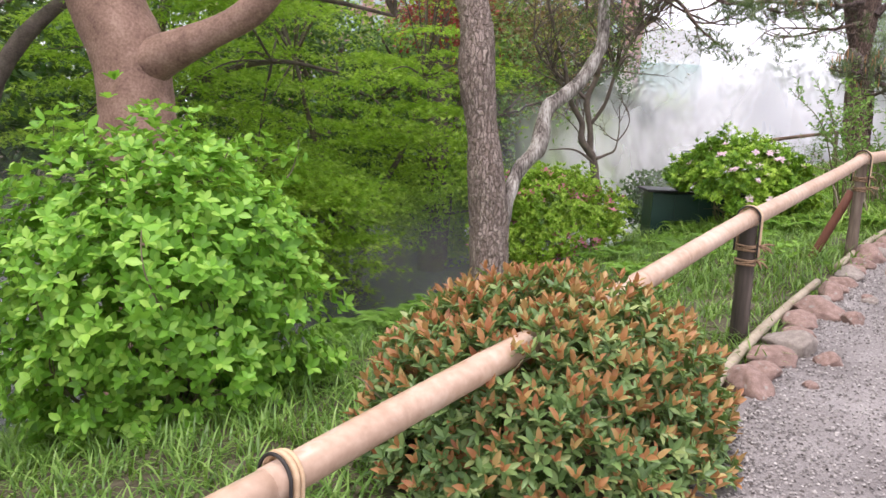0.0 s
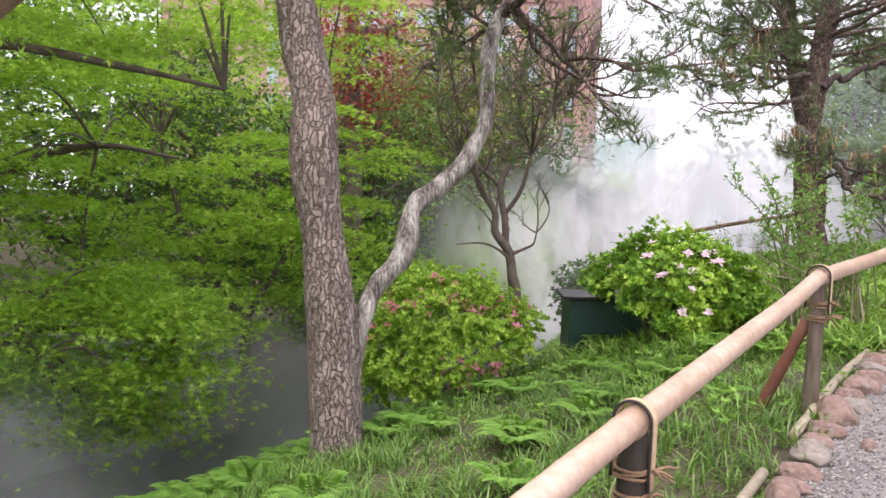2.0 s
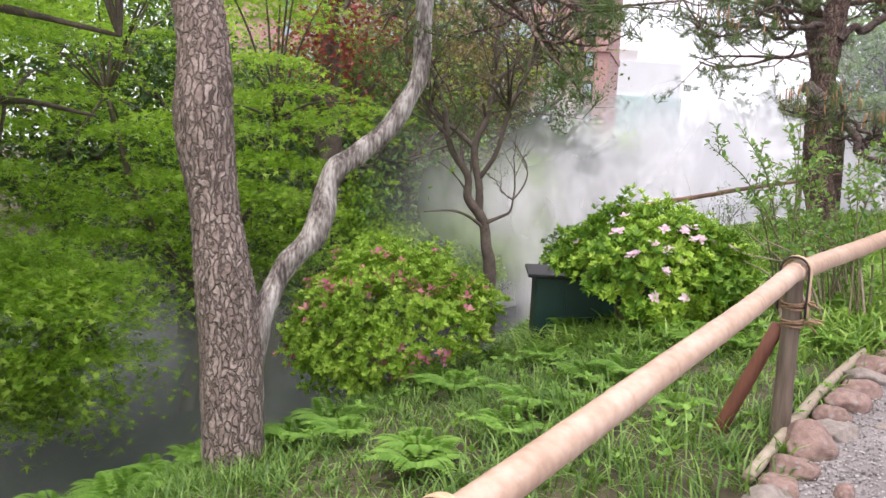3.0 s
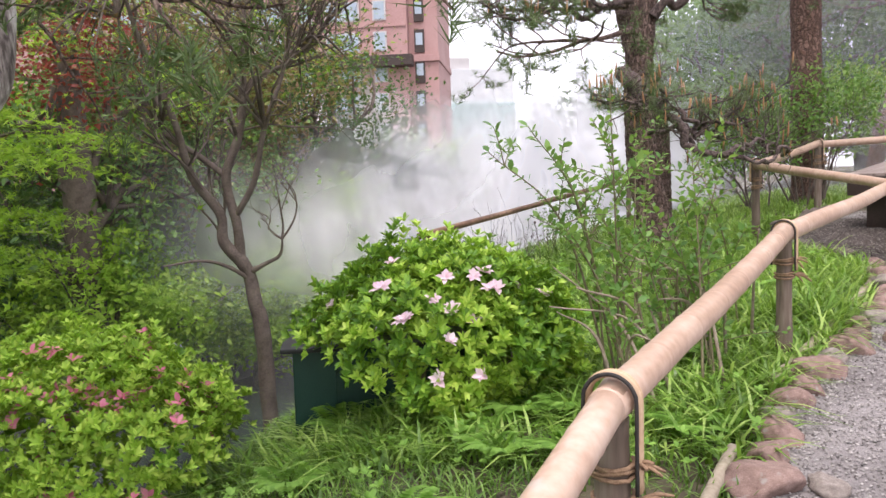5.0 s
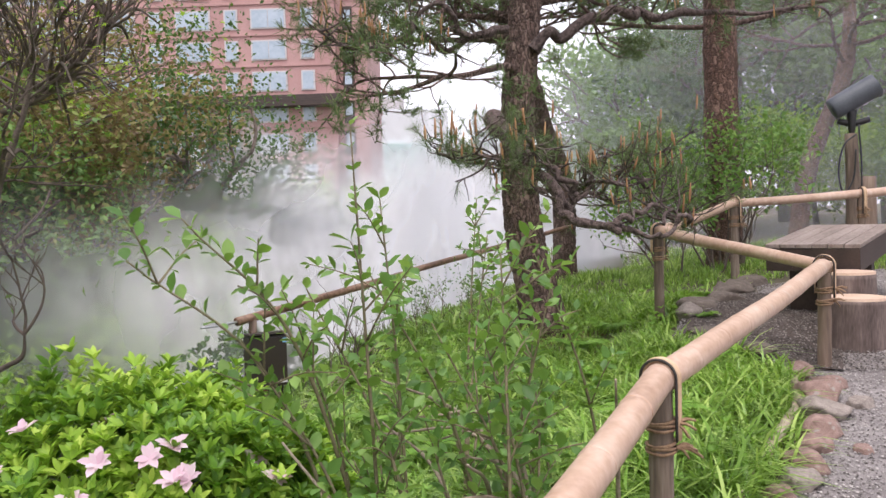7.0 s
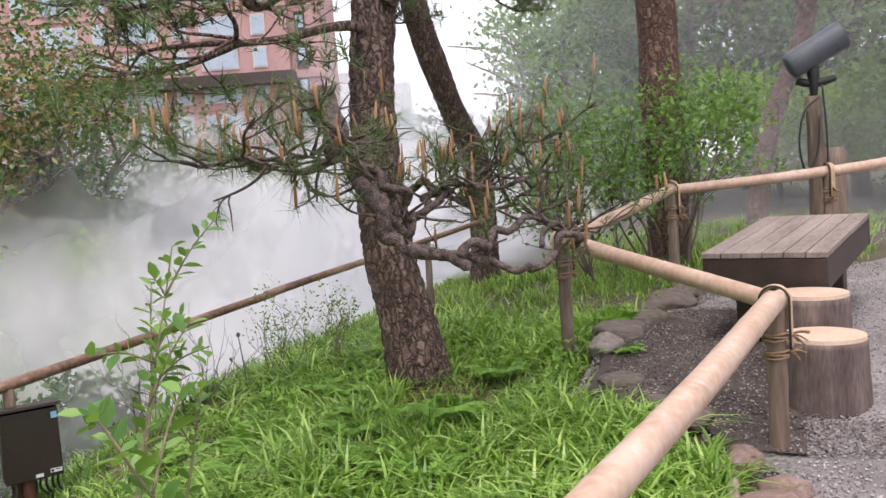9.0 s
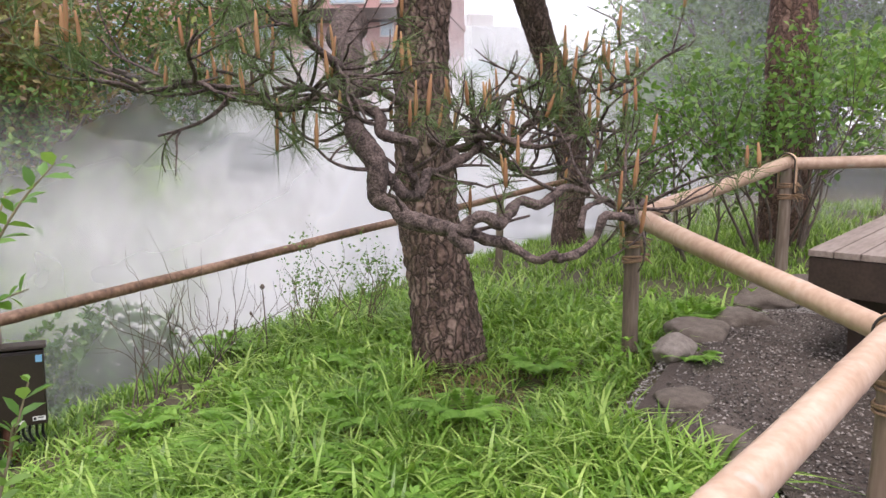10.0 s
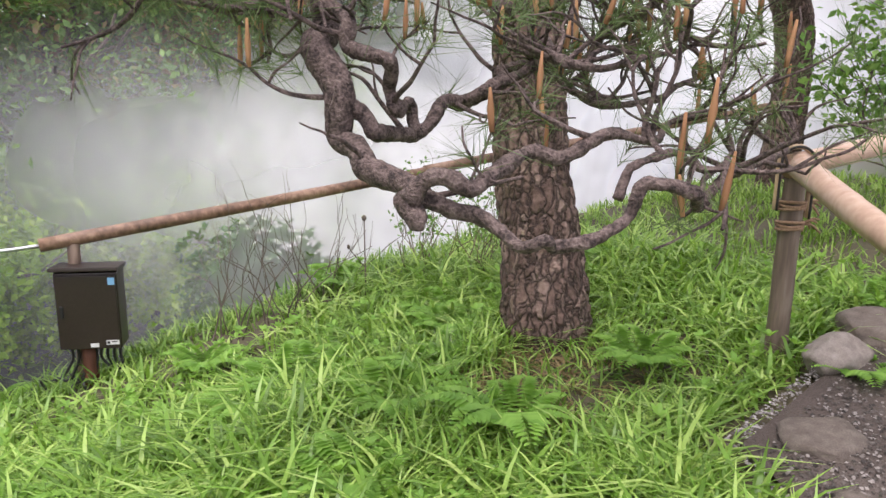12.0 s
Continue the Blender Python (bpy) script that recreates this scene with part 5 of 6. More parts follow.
for q_, n_ in zip(fl, fn):
    part("flower", mesh_np("flower", *rosettes((q_ + n_ * 0.02)[None], n_[None], r2, 9, 0.060, 1.15)), M["pale_pink"], az, "open pale pink flower")
bb, p, nn, r2 = bush_thing("bright_bush", (-1.25, 4.75, 0.42), (1.02, 0.85, 1.12), "loose bush with fresh bright green leaves", "bush", 53, 3900, 5, 0.064, [("bush", -2, 2, 1.0)], lumps=0.26, depth=0.32, open_=1.15, tuft=0.30)
# shoots standing out of the bright bush
specs, tips = [], []
rg = random.Random(9)
for k in range(46):
    q = Vector(p[rg.randrange(len(p))])
    if q.z < 0.5:
        continue
    branching(rg, q - Vector((0, 0, 0.15)), ((q.x + 1.25) * 0.5, (q.y - 4.75) * 0.5, 1.0), rg.uniform(0.2, 0.42), 0.006, 0, specs, tips)
part("shootwork", tube_mesh("shootwork", specs), M["green_twig"], bb)
tt = around(tips, r2, 4, 0.025)
part("shoot_foliage", mesh_np("shoot_foliage", *leaf_cloud(tt, r2, 0.075, 0.45, template=LEAF, faces=LEAF_F)), M["bush"], bb)
pb, p, nn, r2 = bush_thing("red_tipped_bush", (0.84, 3.52, 0.18), (0.80, 0.72, 0.80), "rounded bush with orange-red young leaves round the fence rail", "bush", 54, 5200, 5, 0.056, [("red_tip_green", -2, 2, 1.0)], lumps=0.08, depth=0.18, open_=1.0, tuft=0.14, template=NARROW)
top = (nn[:, 2] > -0.5) & (r2.random(len(p)) < 0.34 + 0.30 * nn[:, 2])
part("young_foliage", mesh_np("young_foliage", *rosettes(p[top] + nn[top] * 0.025, nn[top], r2, 3, 0.060, 0.5, NARROW)), M["red_tip"], pb, "orange-red young leaves")

# loose shrub of thin stems with pale fresh leaves
def sprig(stem, r2, leaf, first=0.35, gap=0.035):
    """Alternate leaves up a stem: points and turns for scatter."""
    sp = smooth_path(stem, 14)
    pos, rot = [], []
    run, turn = 0.0, r2.random() * 6
    for k in range(1, len(sp)):
        step = sp[k] - sp[k - 1]
        run += step.length
        if k < len(sp) * first or run < gap:
            continue
        run = 0.0
        way = step.normalized()
        side = way.orthogonal().normalized()
        for half in (0.0, 2.6):
            turn += 1.9
            out = Matrix.Rotation(turn + half, 3, way) @ side
            y2 = (out * 0.85 + way * 0.45 + Vector((0, 0, -0.1 + 0.4 * r2.random()))).normalized()
            x2 = y2.cross(Vector((r2.normal() * 0.4, r2.normal() * 0.4, 1.0))).normalized()
            z2 = x2.cross(y2)
            pos.append(tuple(sp[k]))
            rot.append(np.array([tuple(x2), tuple(y2), tuple(z2)]).T)
    return pos, rot


sh = empty("loose_shrub", (5.05, 9.85, 0), "open shrub of thin stems with pale fresh leaves", "shrub")
sh.matrix_world = Matrix.Identity(4)
specs, pos, rot = [], [], []
rg, r2 = random.Random(61), np.random.default_rng(61)
STEMS = [((5.02, 9.80), (4.96, 9.66, 1.6), (4.91, 9.61, 2.58)), ((5.00, 9.78), (4.66, 9.66, 1.75), (4.23, 9.64, 2.18)), ((5.06, 9.86), (4.74, 9.64, 1.85), (4.40, 9.46, 2.30)), ((5.40, 9.95), (5.52, 9.78, 1.55), (5.62, 9.72, 2.02)),
         ((5.15, 9.95), (5.12, 10.0, 1.7), (5.10, 10.15, 2.36)), ((5.62, 10.9), (5.76, 11.2, 1.6), (5.92, 11.5, 2.38)), ((5.60, 10.85), (5.74, 11.05, 1.55), (5.88, 11.2, 2.18)), ((5.65, 10.95), (5.85, 11.25, 1.4), (5.98, 11.4, 1.95))]
for k in range(22):
    s_, d_ = rg.uniform(4.9, 6.9), rg.uniform(0.35, 1.0)
    x, y = xy(s_, d_)
    lean, a = rg.uniform(0.1, 0.5), rg.uniform(0.9, 3.6)
    top = rg.uniform(1.35, 2.25)
    STEMS.append(((x, y), (x + 0.35 * lean * math.cos(a), y + 0.35 * lean * math.sin(a), top * 0.68 + 0.1), (x + lean * math.cos(a), y + lean * math.sin(a), top)))
for (bx, by), mid_, end in STEMS:
    specs = []
    pts = [(bx, by, ground_z(bx, by) - 0.05), mid_, end]
    specs.append(dict(pts=pts, radii=[0.009, 0.006, 0.0025], sides=6, steps=7, rough=0.2, seed=bx * 3))
    p_, r_ = sprig(pts, r2, 0.07)
    pos, rot = pos + p_, rot + r_
    sp = smooth_path(pts, 10)
    for q in range(4):
        at_ = sp[int(len(sp) * rg.uniform(0.4, 0.9))]
        tip = at_ + Vector((rg.gauss(0, 0.14), rg.gauss(0, 0.14), rg.uniform(0.05, 0.28)))
        tw_ = [tuple(at_), tuple(at_.lerp(tip, 0.5) + Vector((0, 0, 0.02))), tuple(tip)]
        specs.append(dict(pts=tw_, radii=[0.004, 0.003, 0.0018], sides=5, steps=4))
        p_, r_ = sprig(tw_, r2, 0.06, 0.2, 0.03)
        pos, rot = pos + p_, rot + r_
    part("stem", tube_mesh("stem", specs), M["green_twig"], sh)
pos, rot = np.array(pos), np.array(rot)
part("foliage", mesh_np("foliage", *scatter(LEAF, LEAF_F, pos, rot, 0.060 * (0.5 + 0.8 * r2.random(len(pos))))), M["shrub"], sh)
# bare pale twigs leaning out of the shrub
for k in range(16):
    s_, d_ = rg.uniform(5.0, 6.6), rg.uniform(0.3, 0.9)
    x, y = xy(s_, d_)
    a, far_ = rg.uniform(1.8, 4.6), rg.uniform(0.4, 0.9)
    z0 = ground_z(x, y)
    part("bare_twig", tube_mesh("bare_twig", [dict(pts=[(x, y, z0 - 0.04), (x + far_ * 0.35 * math.cos(a), y + far_ * 0.35 * math.sin(a), z0 + rg.uniform(0.35, 0.6)), (x + far_ * math.cos(a), y + far_ * math.sin(a), z0 + rg.uniform(0.4, 0.85))], radii=[0.0125, 0.009, 0.004], sides=6, steps=6, rough=0.3, seed=k)]), M["pale_twig"], sh, "bare pale leaning twig")
# leafy saplings beyond the fence corner
for (x, y, h, n, seed) in ((10.75, 16.2, 1.12, 22, 62), (10.2, 16.4, 0.8, 12, 63)):
    sp_ = empty("leafy_sapling", (x, y, 0), "upright sapling with light green leaves beyond the fence", "shrub", "saplings by the fence")
    sp_.matrix_world = Matrix.Identity(4)
    specs, tips = [], []
    rg, r2 = random.Random(seed), np.random.default_rng(seed)
    for k in range(n // 2):
        a = rg.uniform(0, 6.28)
        branching(rg, (x + 0.2 * math.cos(a), y + 0.2 * math.sin(a), ground_z(x, y) - 0.05), (math.cos(a) * 0.3, math.sin(a) * 0.3, 1.0), h, 0.016, 2, specs, tips, 0.5, 0.3, 3)
    part("branchwork", tube_mesh("branchwork", specs), M["twig"], sp_)
    part("foliage", mesh_np("foliage", *leaf_cloud(around([t_ for t_ in tips if t_.z > 1.9], r2, 9, 0.09), r2, 0.075, 0.4)), M["shrub"], sp_)


# ---- far bank ----
def far_tree(x, y, h, r, seed, mat, label, leaf=0.16, n=9800, trunk="twig", squash=0.85, name="broadleaf_tree"):
    g = ground_z(x, y)
    t = empty(name, (x, y, g), label, "tree", "trees on the far bank")
    t.matrix_world = Matrix.Identity(4)
    rg, r2 = random.Random(seed), np.random.default_rng(seed)
    specs, tips = [], []
    specs.append(dict(pts=[(x, y, g - 0.2), (x + rg.gauss(0, 0.15), y, g + h * 0.3), (x + rg.gauss(0, 0.3), y, g + h * 0.75)], radii=[h * 0.028, h * 0.02, h * 0.008], sides=9, steps=5, rough=0.1))
    for k in range(9):
        branching(rg, (x, y, g + h * rg.uniform(0.2, 0.6)), (rg.gauss(0, 1), rg.gauss(0, 1), 0.5), r * 0.8, h * 0.009, 1, specs, tips, 0.6, 0.2, 3)
    part("trunk", tube_mesh("trunk", specs), M[trunk], t)
    cl = []
    for k in range(70):
        q = r2.normal(size=3)
        q /= np.linalg.norm(q)
        q *= (0.45 + 0.55 * r2.random())
        cl.append((x + q[0] * r, y + q[1] * r, g + h * 0.56 + q[2] * h * 0.46 * squash))
    pos = around(cl, r2, n // 70, (r * 0.17, r * 0.17, h * 0.045))
    part("crown", mesh_np("crown", *leaf_cloud(pos, r2, leaf, 0.45)), M[mat], t)


FAR = [(-12.5, 15.0, 8.5, 3.2, "hazed_green"), (-9.0, 17.0, 8.0, 3.0, "evergreen"), (-7.5, 12.5, 7.5, 2.8, "evergreen"), (-6.0, 20.5, 9.0, 3.2, "evergreen"), (-3.2, 22.5, 8.0, 2.8, "maple"), (-0.5, 22.0, 7.0, 2.6, "hazed_green"),
       (1.2, 24.5, 6.2, 2.4, "maple"), (-2.5, 18.6, 7.0, 2.4, "evergreen"), (0.6, 20.6, 7.4, 2.4, "hazed_green"), (4.1, 25.2, 9.0, 2.7, "evergreen"), (1.9, 23.6, 9.0, 2.6, "bronze"), (1.2, 21.8, 8.6, 2.2, "bronze"), (6.2, 27.5, 5.0, 1.6, "evergreen"), (3.3, 22.6, 4.6, 1.5, "maple"), (0.4, 18.6, 3.4, 1.6, "maple"), (2.4, 20.4, 3.3, 1.3, "maple"),
       (8.0, 33.5, 6.0, 2.0, "maple"), (10.5, 34.0, 4.6, 2.6, "hazed_green"), (14.5, 34.0, 7.0, 3.2, "evergreen"), (18.5, 32.0, 8.5, 3.6, "hazed_green"), (22.5, 30.0, 9.0, 3.8, "evergreen"), (17.0, 25.0, 7.5, 3.0, "evergreen"), (20.0, 23.0, 8.0, 3.2, "hazed_green"),
       (23.0, 20.0, 8.5, 3.4, "evergreen"), (18.0, 19.0, 3.0, 1.6, "hazed_green"), (-15, 9, 9, 3.4, "hazed_green"), (-9.5, 7.5, 7.5, 2.6, "maple"), (-7.0, 3.5, 7, 2.6, "hazed_green"), (26.0, 26.0, 10, 4, "hazed_green"), (17.5, 16.2, 6.5, 2.4, "evergreen"), (20.5, 18.0, 8, 3.0, "hazed_green"), (17, 29, 7.5, 3.0, "hazed_green"), (20, 13, 7, 3, "hazed_green"), (24, 15, 9, 3.6, "hazed_green"), (19.5, 17.5, 3.0, 2.4, "maple"), (21.5, 20.5, 3.4, 2.6, "hazed_green"), (17.5, 22.5, 3.0, 2.2, "maple"), (24.0, 22.5, 4.4, 3.0, "hazed_green"), (15.5, 26.5, 3.6, 2.4, "hazed_green"), (22.0, 16.5, 3.2, 2.4, "hazed_green")]
WORDS = {"bronze": "bronze-green tree on the far pond bank", "hazed_green": "leafy green tree rising behind the mist", "maple": "light green maple on the far pond bank", "evergreen": "dark evergreen tree on the far pond bank"}
for k, (x, y, h, r, mm) in enumerate(FAR):
    near = y < 26 and -4 < x < 8
    far_tree(x, y, h, r, 100 + k, mm, WORDS[mm], 0.12 if near else 0.19 if mm != "maple" else 0.16, 15000 if near else 9800)
far_tree(0.1, 18.4, 12.2, 1.3, 140, "maple_red", "dark red maple behind the green ones", 0.11, 3600, squash=0.26)
far_tree(4.4, 30.0, 6.5, 2.2, 141, "bronze", "bronze-leaved tree on the far pond bank", 0.13, 3000)


# ---- buildings beyond the garden ----
def brick_building():
    a, b = Vector((15.9, 87.8, 0)), Vector((-30.0, 102.0, 0))      # corner and left end of the main face
    along = (b - a).normalized()
    out = Vector((along.y, -along.x, 0))
    if out.y > 0:
        out = -out
    t = empty("apartment_building", (a.x, a.y, 1.0), "tall brick-red apartment building with pale window rows", "building")
    t.matrix_world = Matrix(((along.x, -out.x, 0, a.x), (along.y, -out.y, 0, a.y), (0, 0, 1, 1.0), (0, 0, 0, 1)))
    length = (b - a).length
    part("wall", box_bm(length, 14, 42, (length / 2, 7, 21), 0.03), M["brick_wall"], t)
    part("wing", box_bm(3.0, 12, 40, (-1.51, 7.0, 20), 0.03), M["brick_wall"], t)
    part("roof", box_bm(length + 1, 15, 0.6, (length / 2, 7, 42.3), 0.05), M["frame_grey"], t)
    part("canopy", box_bm(length * 0.5, 1.6, 1.1, (length * 0.25 - 0.6, -0.75, 13.0), 0.05), M["dark_wood"], t, "dark brown ledge over the ground floors")
    part("ledge", box_bm(3.2, 12.3, 0.7, (-1.55, 6.9, 13.4), 0.05), M["brick_wall"], t)
    z0, step = 1.4, 3.08
    for row in range(13):
        z = z0 + row * step + 1.4
        part("floor_band", box_bm(length - 0.2, 0.16, 0.22, (length / 2, -0.05, z - 1.55), 0.02), M["brick_wall"], t)
        x = 2.2
        k = 0
        while x < length - 3 and x < 34:
            w = 1.15 if k % 2 == 0 else 3.3
            wn = part("window", box_bm(w + 0.24, 0.22, 2.0, (x + w / 2, 0.0, z), 0.02), M["frame_grey"], t)
            n_p = 1 if w < 2 else 2
            for q in range(n_p):
                pw = w / n_p
                part("pane", box_bm(pw - 0.08, 0.06, 1.72, (x + pw * (q + 0.5), -0.12, z), 0), M["window_glass"], wn)
            x += w + (1.6 if k % 2 == 0 else 1.5)
            k += 1
        for x in (-2.7,):
            wn = part("window", box_bm(1.0, 0.3, 2.3, (x + 1.6, 0.95, z), 0.02), M["dark_wood"], t)
            part("pane", box_bm(0.7, 0.06, 1.2, (x + 1.6, 0.78, z + 0.2), 0), M["window_glass"], wn)


brick_building()
wb = empty("distant_block", (17, 150, 0), "low white and teal building far beyond the garden", "building")
wb.matrix_world = pose(36.0, 150, 0)
part("wall", box_bm(16, 8, 15.2, (0, 0, 7.6), 0.05), M["teal_wall"], wb)
part("upper_wall", box_bm(15.6, 7.6, 6.0, (0, 0.3, 18.2), 0.05), M["pale_wall"], wb)
part("roof", box_bm(4.5, 4, 2.2, (-2, 0, 22.2), 0.05), M["frame_grey"], wb)


# ---- grass, ferns, weeds ----
def blades(n, s_range, d_range, r2, length, width, lean, keep=None, clump=9):
    """Arching grass blades in clumps; arrays of quads."""
    m = n // clump
    s = r2.uniform(*s_range, m)
    d = r2.uniform(*d_range, m)
    ok = np.array([(path_edge(a) + 0.24 < b2) and (keep is None or keep(a, b2)) for a, b2 in zip(s, d)])
    s, d = s[ok], d[ok]
    s, d = np.repeat(s, clump) + r2.normal(size=len(s) * clump) * 0.045, np.repeat(d, clump) + r2.normal(size=len(d) * clump) * 0.045
    z = np.array([ground_sd(a, b2) for a, b2 in zip(s, d)]) - 0.015
    x, y = AX + s * UX - d * UY, AY + s * UY + d * UX
    p = np.stack([x, y, z], 1)
    a = r2.uniform(0, 2 * np.pi, len(p))
    way = np.stack([np.cos(a), np.sin(a), np.zeros(len(p))], 1)
    side = np.stack([-np.sin(a), np.cos(a), np.zeros(len(p))], 1)
    patch = np.array([0.75 + 0.5 * noise.noise((q[0] * 0.8, q[1] * 0.8, 2)) for q in p])
    ln = length * (0.5 + 0.8 * r2.random(len(p))) * patch
    ln_ = lean * (0.4 + 1.1 * r2.random(len(p)))
    rows = []
    for f, wd in ((0, 0.8), (0.35, 1.0), (0.7, 0.75), (1.0, 0.08)):
        h = ln * (f - 0.42 * ln_ * f ** 2.2)
        o = ln * ln_ * 0.85 * f ** 1.8
        c = p + way * o[:, None] + np.array([0, 0, 1.0]) * h[:, None]
        rows += [c - side * width * wd, c + side * width * wd]
    v = np.stack(rows, 1).reshape(-1, 3)
    base = (np.arange(len(p)) * 8)[:, None, None]
    f = np.array([(0, 1, 3, 2), (2, 3, 5, 4), (4, 5, 7, 6)])[None] + base
    return v, f.reshape(-1, 4)


rb = np.random.default_rng(77)
g1 = blades(36000, (5.5, 11.8), (-0.3, 3.2), rb, 0.28, 0.0062, 1.15, lambda a, b2: ((a - 10.0) / 0.5) ** 2 + ((b2 - 1.55) / 0.4) ** 2 > 1)
g2 = blades(38000, (-3.5, 7.5), (-0.25, 4.6), rb, 0.23, 0.0050, 0.95)
g3 = blades(20000, (7.5, 16.5), (0.2, 5.6), rb, 0.20, 0.0055, 0.8)
g4 = blades(9000, (13.0, 20.0), (-4.0, 3.0), rb, 0.24, 0.007, 0.7)
g5 = blades(16000, (-4, 12), (-0.3, 4.5), rb, 0.08, 0.008, 1.2, clump=12)
g6 = blades(17000, (4.5, 12.0), (-0.2, 3.6), rb, 0.37, 0.0095, 1.3, lambda a, b2: ((a - 10.0) / 0.95) ** 2 + ((b2 - 1.7) / 0.8) ** 2 > 1, clump=6)
g7 = blades(26000, (3.5, 12.5), (3.9, 10.5), rb, 0.24, 0.007, 0.9)
gr = part("grass", mesh_np("grass", *merged([g1, g3, g4, g6])), M["grass"])
fg = part("shaded_fine_grass", mesh_np("shaded_fine_grass", *merged([g2, g5, g7])), M["shaded_fine_grass"])
tagged(fg, "fine dense grass between the azaleas and fence, coloured darker for shade", "grass", kind="stuff")
tagged(gr, "long arching bright green grass on the sloping bank", "grass", kind="stuff")
dg = part("dry_grass", mesh_np("dry_grass", *merged([blades(2600, (5.5, 12), (0.4, 3.5), rb, 0.10, 0.004, 1.6), blades(1500, (9.3, 10.6), (1.0, 2.2), rb, 0.13, 0.0045, 1.7)])), M["dry"])
tagged(dg, "withered brown blades and leaf litter among the grass", "grass", kind="stuff")


wr = np.random.default_rng(88)
ws, wd_ = wr.uniform(2, 12, 1500), wr.uniform(0.0, 4.2, 1500)
wp = np.array([(*xy(a, b2), ground_sd(a, b2) + 0.05 + 0.12 * wr.random()) for a, b2 in zip(ws, wd_) if path_edge(a) + 0.15 < b2 and noise.noise((a * 0.9, b2 * 0.9, 4)) > -0.05])
we = part("weeds", mesh_np("weeds", *rosettes(wp, np.tile((0, 0, 1.0), (len(wp), 1)), wr, 5, 0.045, 1.1)), M["fern"])
tagged(we, "small broad-leaved weeds scattered through the grass", "weeds", kind="stuff")


def fern_mesh(seed):
    """Arching fronds with paired leaflets."""
    r2 = np.random.default_rng(seed)
    out = []
    for k in range(7):
        a = 2 * math.pi * k / 7 + r2.uniform(-0.3, 0.3)
        ln = r2.uniform(0.26, 0.4)
        w, sd_ = np.array([math.cos(a), math.sin(a), 0]), np.array([-math.sin(a), math.cos(a), 0])
        pos, rot, size = [], [], []
        for j in range(16):
            f = (j + 1) / 17
            c = w * ln * f * 0.9 + np.array([0, 0, ln * (0.95 * f - 0.75 * f * f)])
            for sgn in (-1, 1):
                ya = sd_ * sgn * 0.9 + w * 0.45 - np.array([0, 0, 0.15])
                ya /= np.linalg.norm(ya)
                z = np.cross(np.cross(ya, (0, 0, 1.0)), ya)
                z /= np.linalg.norm(z)
                pos.append(c)
                rot.append(np.stack([np.cross(ya, z), ya, z], 1))
                size.append(ln * 0.36 * (1 - f) ** 0.7 * min(1, f * 5) + 0.01)
        out.append(scatter(SMALL, SMALL_F, np.array(pos), np.array(rot), np.array(size)))
    return mesh_np("fern", *merged(out))


FERNS = [fern_mesh(k) for k in range(4)]
for me in FERNS:
    me.materials.append(M["fern"])
rg = random.Random(17)
spots = [(rg.uniform(-2, 5.5), rg.uniform(0.25, 4.4)) for _ in range(46)] + [(rg.uniform(5.5, 12), rg.uniform(0.4, 4.6)) for _ in range(26)] + [(rg.uniform(0.5, 2.6), rg.uniform(3.0, 4.6)) for _ in range(18)]
for k, (s, d) in enumerate(spots):
    x, y = xy(s, d)
    ob = new("fern", FERNS[k % 4])
    sc_ = rg.uniform(0.75, 1.2)
    ob.matrix_world = pose(x, y, ground_sd(s, d) + 0.05, 0, 0, rg.uniform(0, 360)) @ Matrix.Diagonal((sc_, sc_, sc_, 1))
    tagged(ob, "light green fern growing in the bank grass", "fern", "ferns in the grass")


def bare_shrub(x, y, h, seed, n=7, mat="twig", label="leafless twiggy shrub at the pond edge", leafy=0):
    t = empty("twiggy_shrub", (x, y, ground_z(x, y)), label, "shrub", "twiggy shrubs at the pond edge")
    t.matrix_world = Matrix.Identity(4)
    specs, tips = [], []
    rg = random.Random(seed)
    for k in range(n):
        branching(rg, (x + rg.gauss(0, 0.05), y + rg.gauss(0, 0.05), ground_z(x, y) - 0.05), (rg.gauss(0, 0.35), rg.gauss(0, 0.35), 1), h * rg.uniform(0.5, 0.8), 0.006, 2, specs, tips, 0.45, 0.35, 2)
    part("branchwork", tube_mesh("branchwork", specs), M[mat], t)
    if leafy:
        r2 = np.random.default_rng(seed)
        part("foliage", mesh_np("foliage", *leaf_cloud(around(tips, r2, leafy, 0.03), r2, 0.03, 0.3)), M["shrub"], t)


bare_shrub(5.55, 14.75, 0.75, 1)
bare_shrub(5.75, 14.9, 0.8, 2)
bare_shrub(6.95, 15.35, 0.6, 3, 9, "green_twig", "small budding shrub in the pond-edge grass", 3)
bare_shrub(6.6, 15.6, 0.65, 4, 8, "green_twig", "small budding shrub in the pond-edge grass", 3)
bare_shrub(5.95, 15.4, 0.6, 5, 6)
wd = part("seed_stalk", tube_mesh("seed_stalk", [dict(pts=[(6.28, 15.2, ground_z(6.28, 15.2) - 0.03), (6.27, 15.22, 1.15), (6.244, 15.3, 1.45)], radii=[0.006, 0.005, 0.004], sides=6, steps=6), dict(pts=[(6.27, 15.22, 1.15), (6.2, 15.2, 1.24), (6.17, 15.2, 1.28)], radii=[0.003, 0.003], sides=5, steps=3), dict(pts=[(6.244, 15.3, 1.435), (6.244, 15.3, 1.455), (6.244, 15.3, 1.475)], radii=[0.006, 0.02, 0.006], sides=8, steps=3), dict(pts=[(6.17, 15.2, 1.27), (6.168, 15.2, 1.285), (6.166, 15.2, 1.3)], radii=[0.004, 0.012, 0.004], sides=8, steps=3)]), M["twig"])
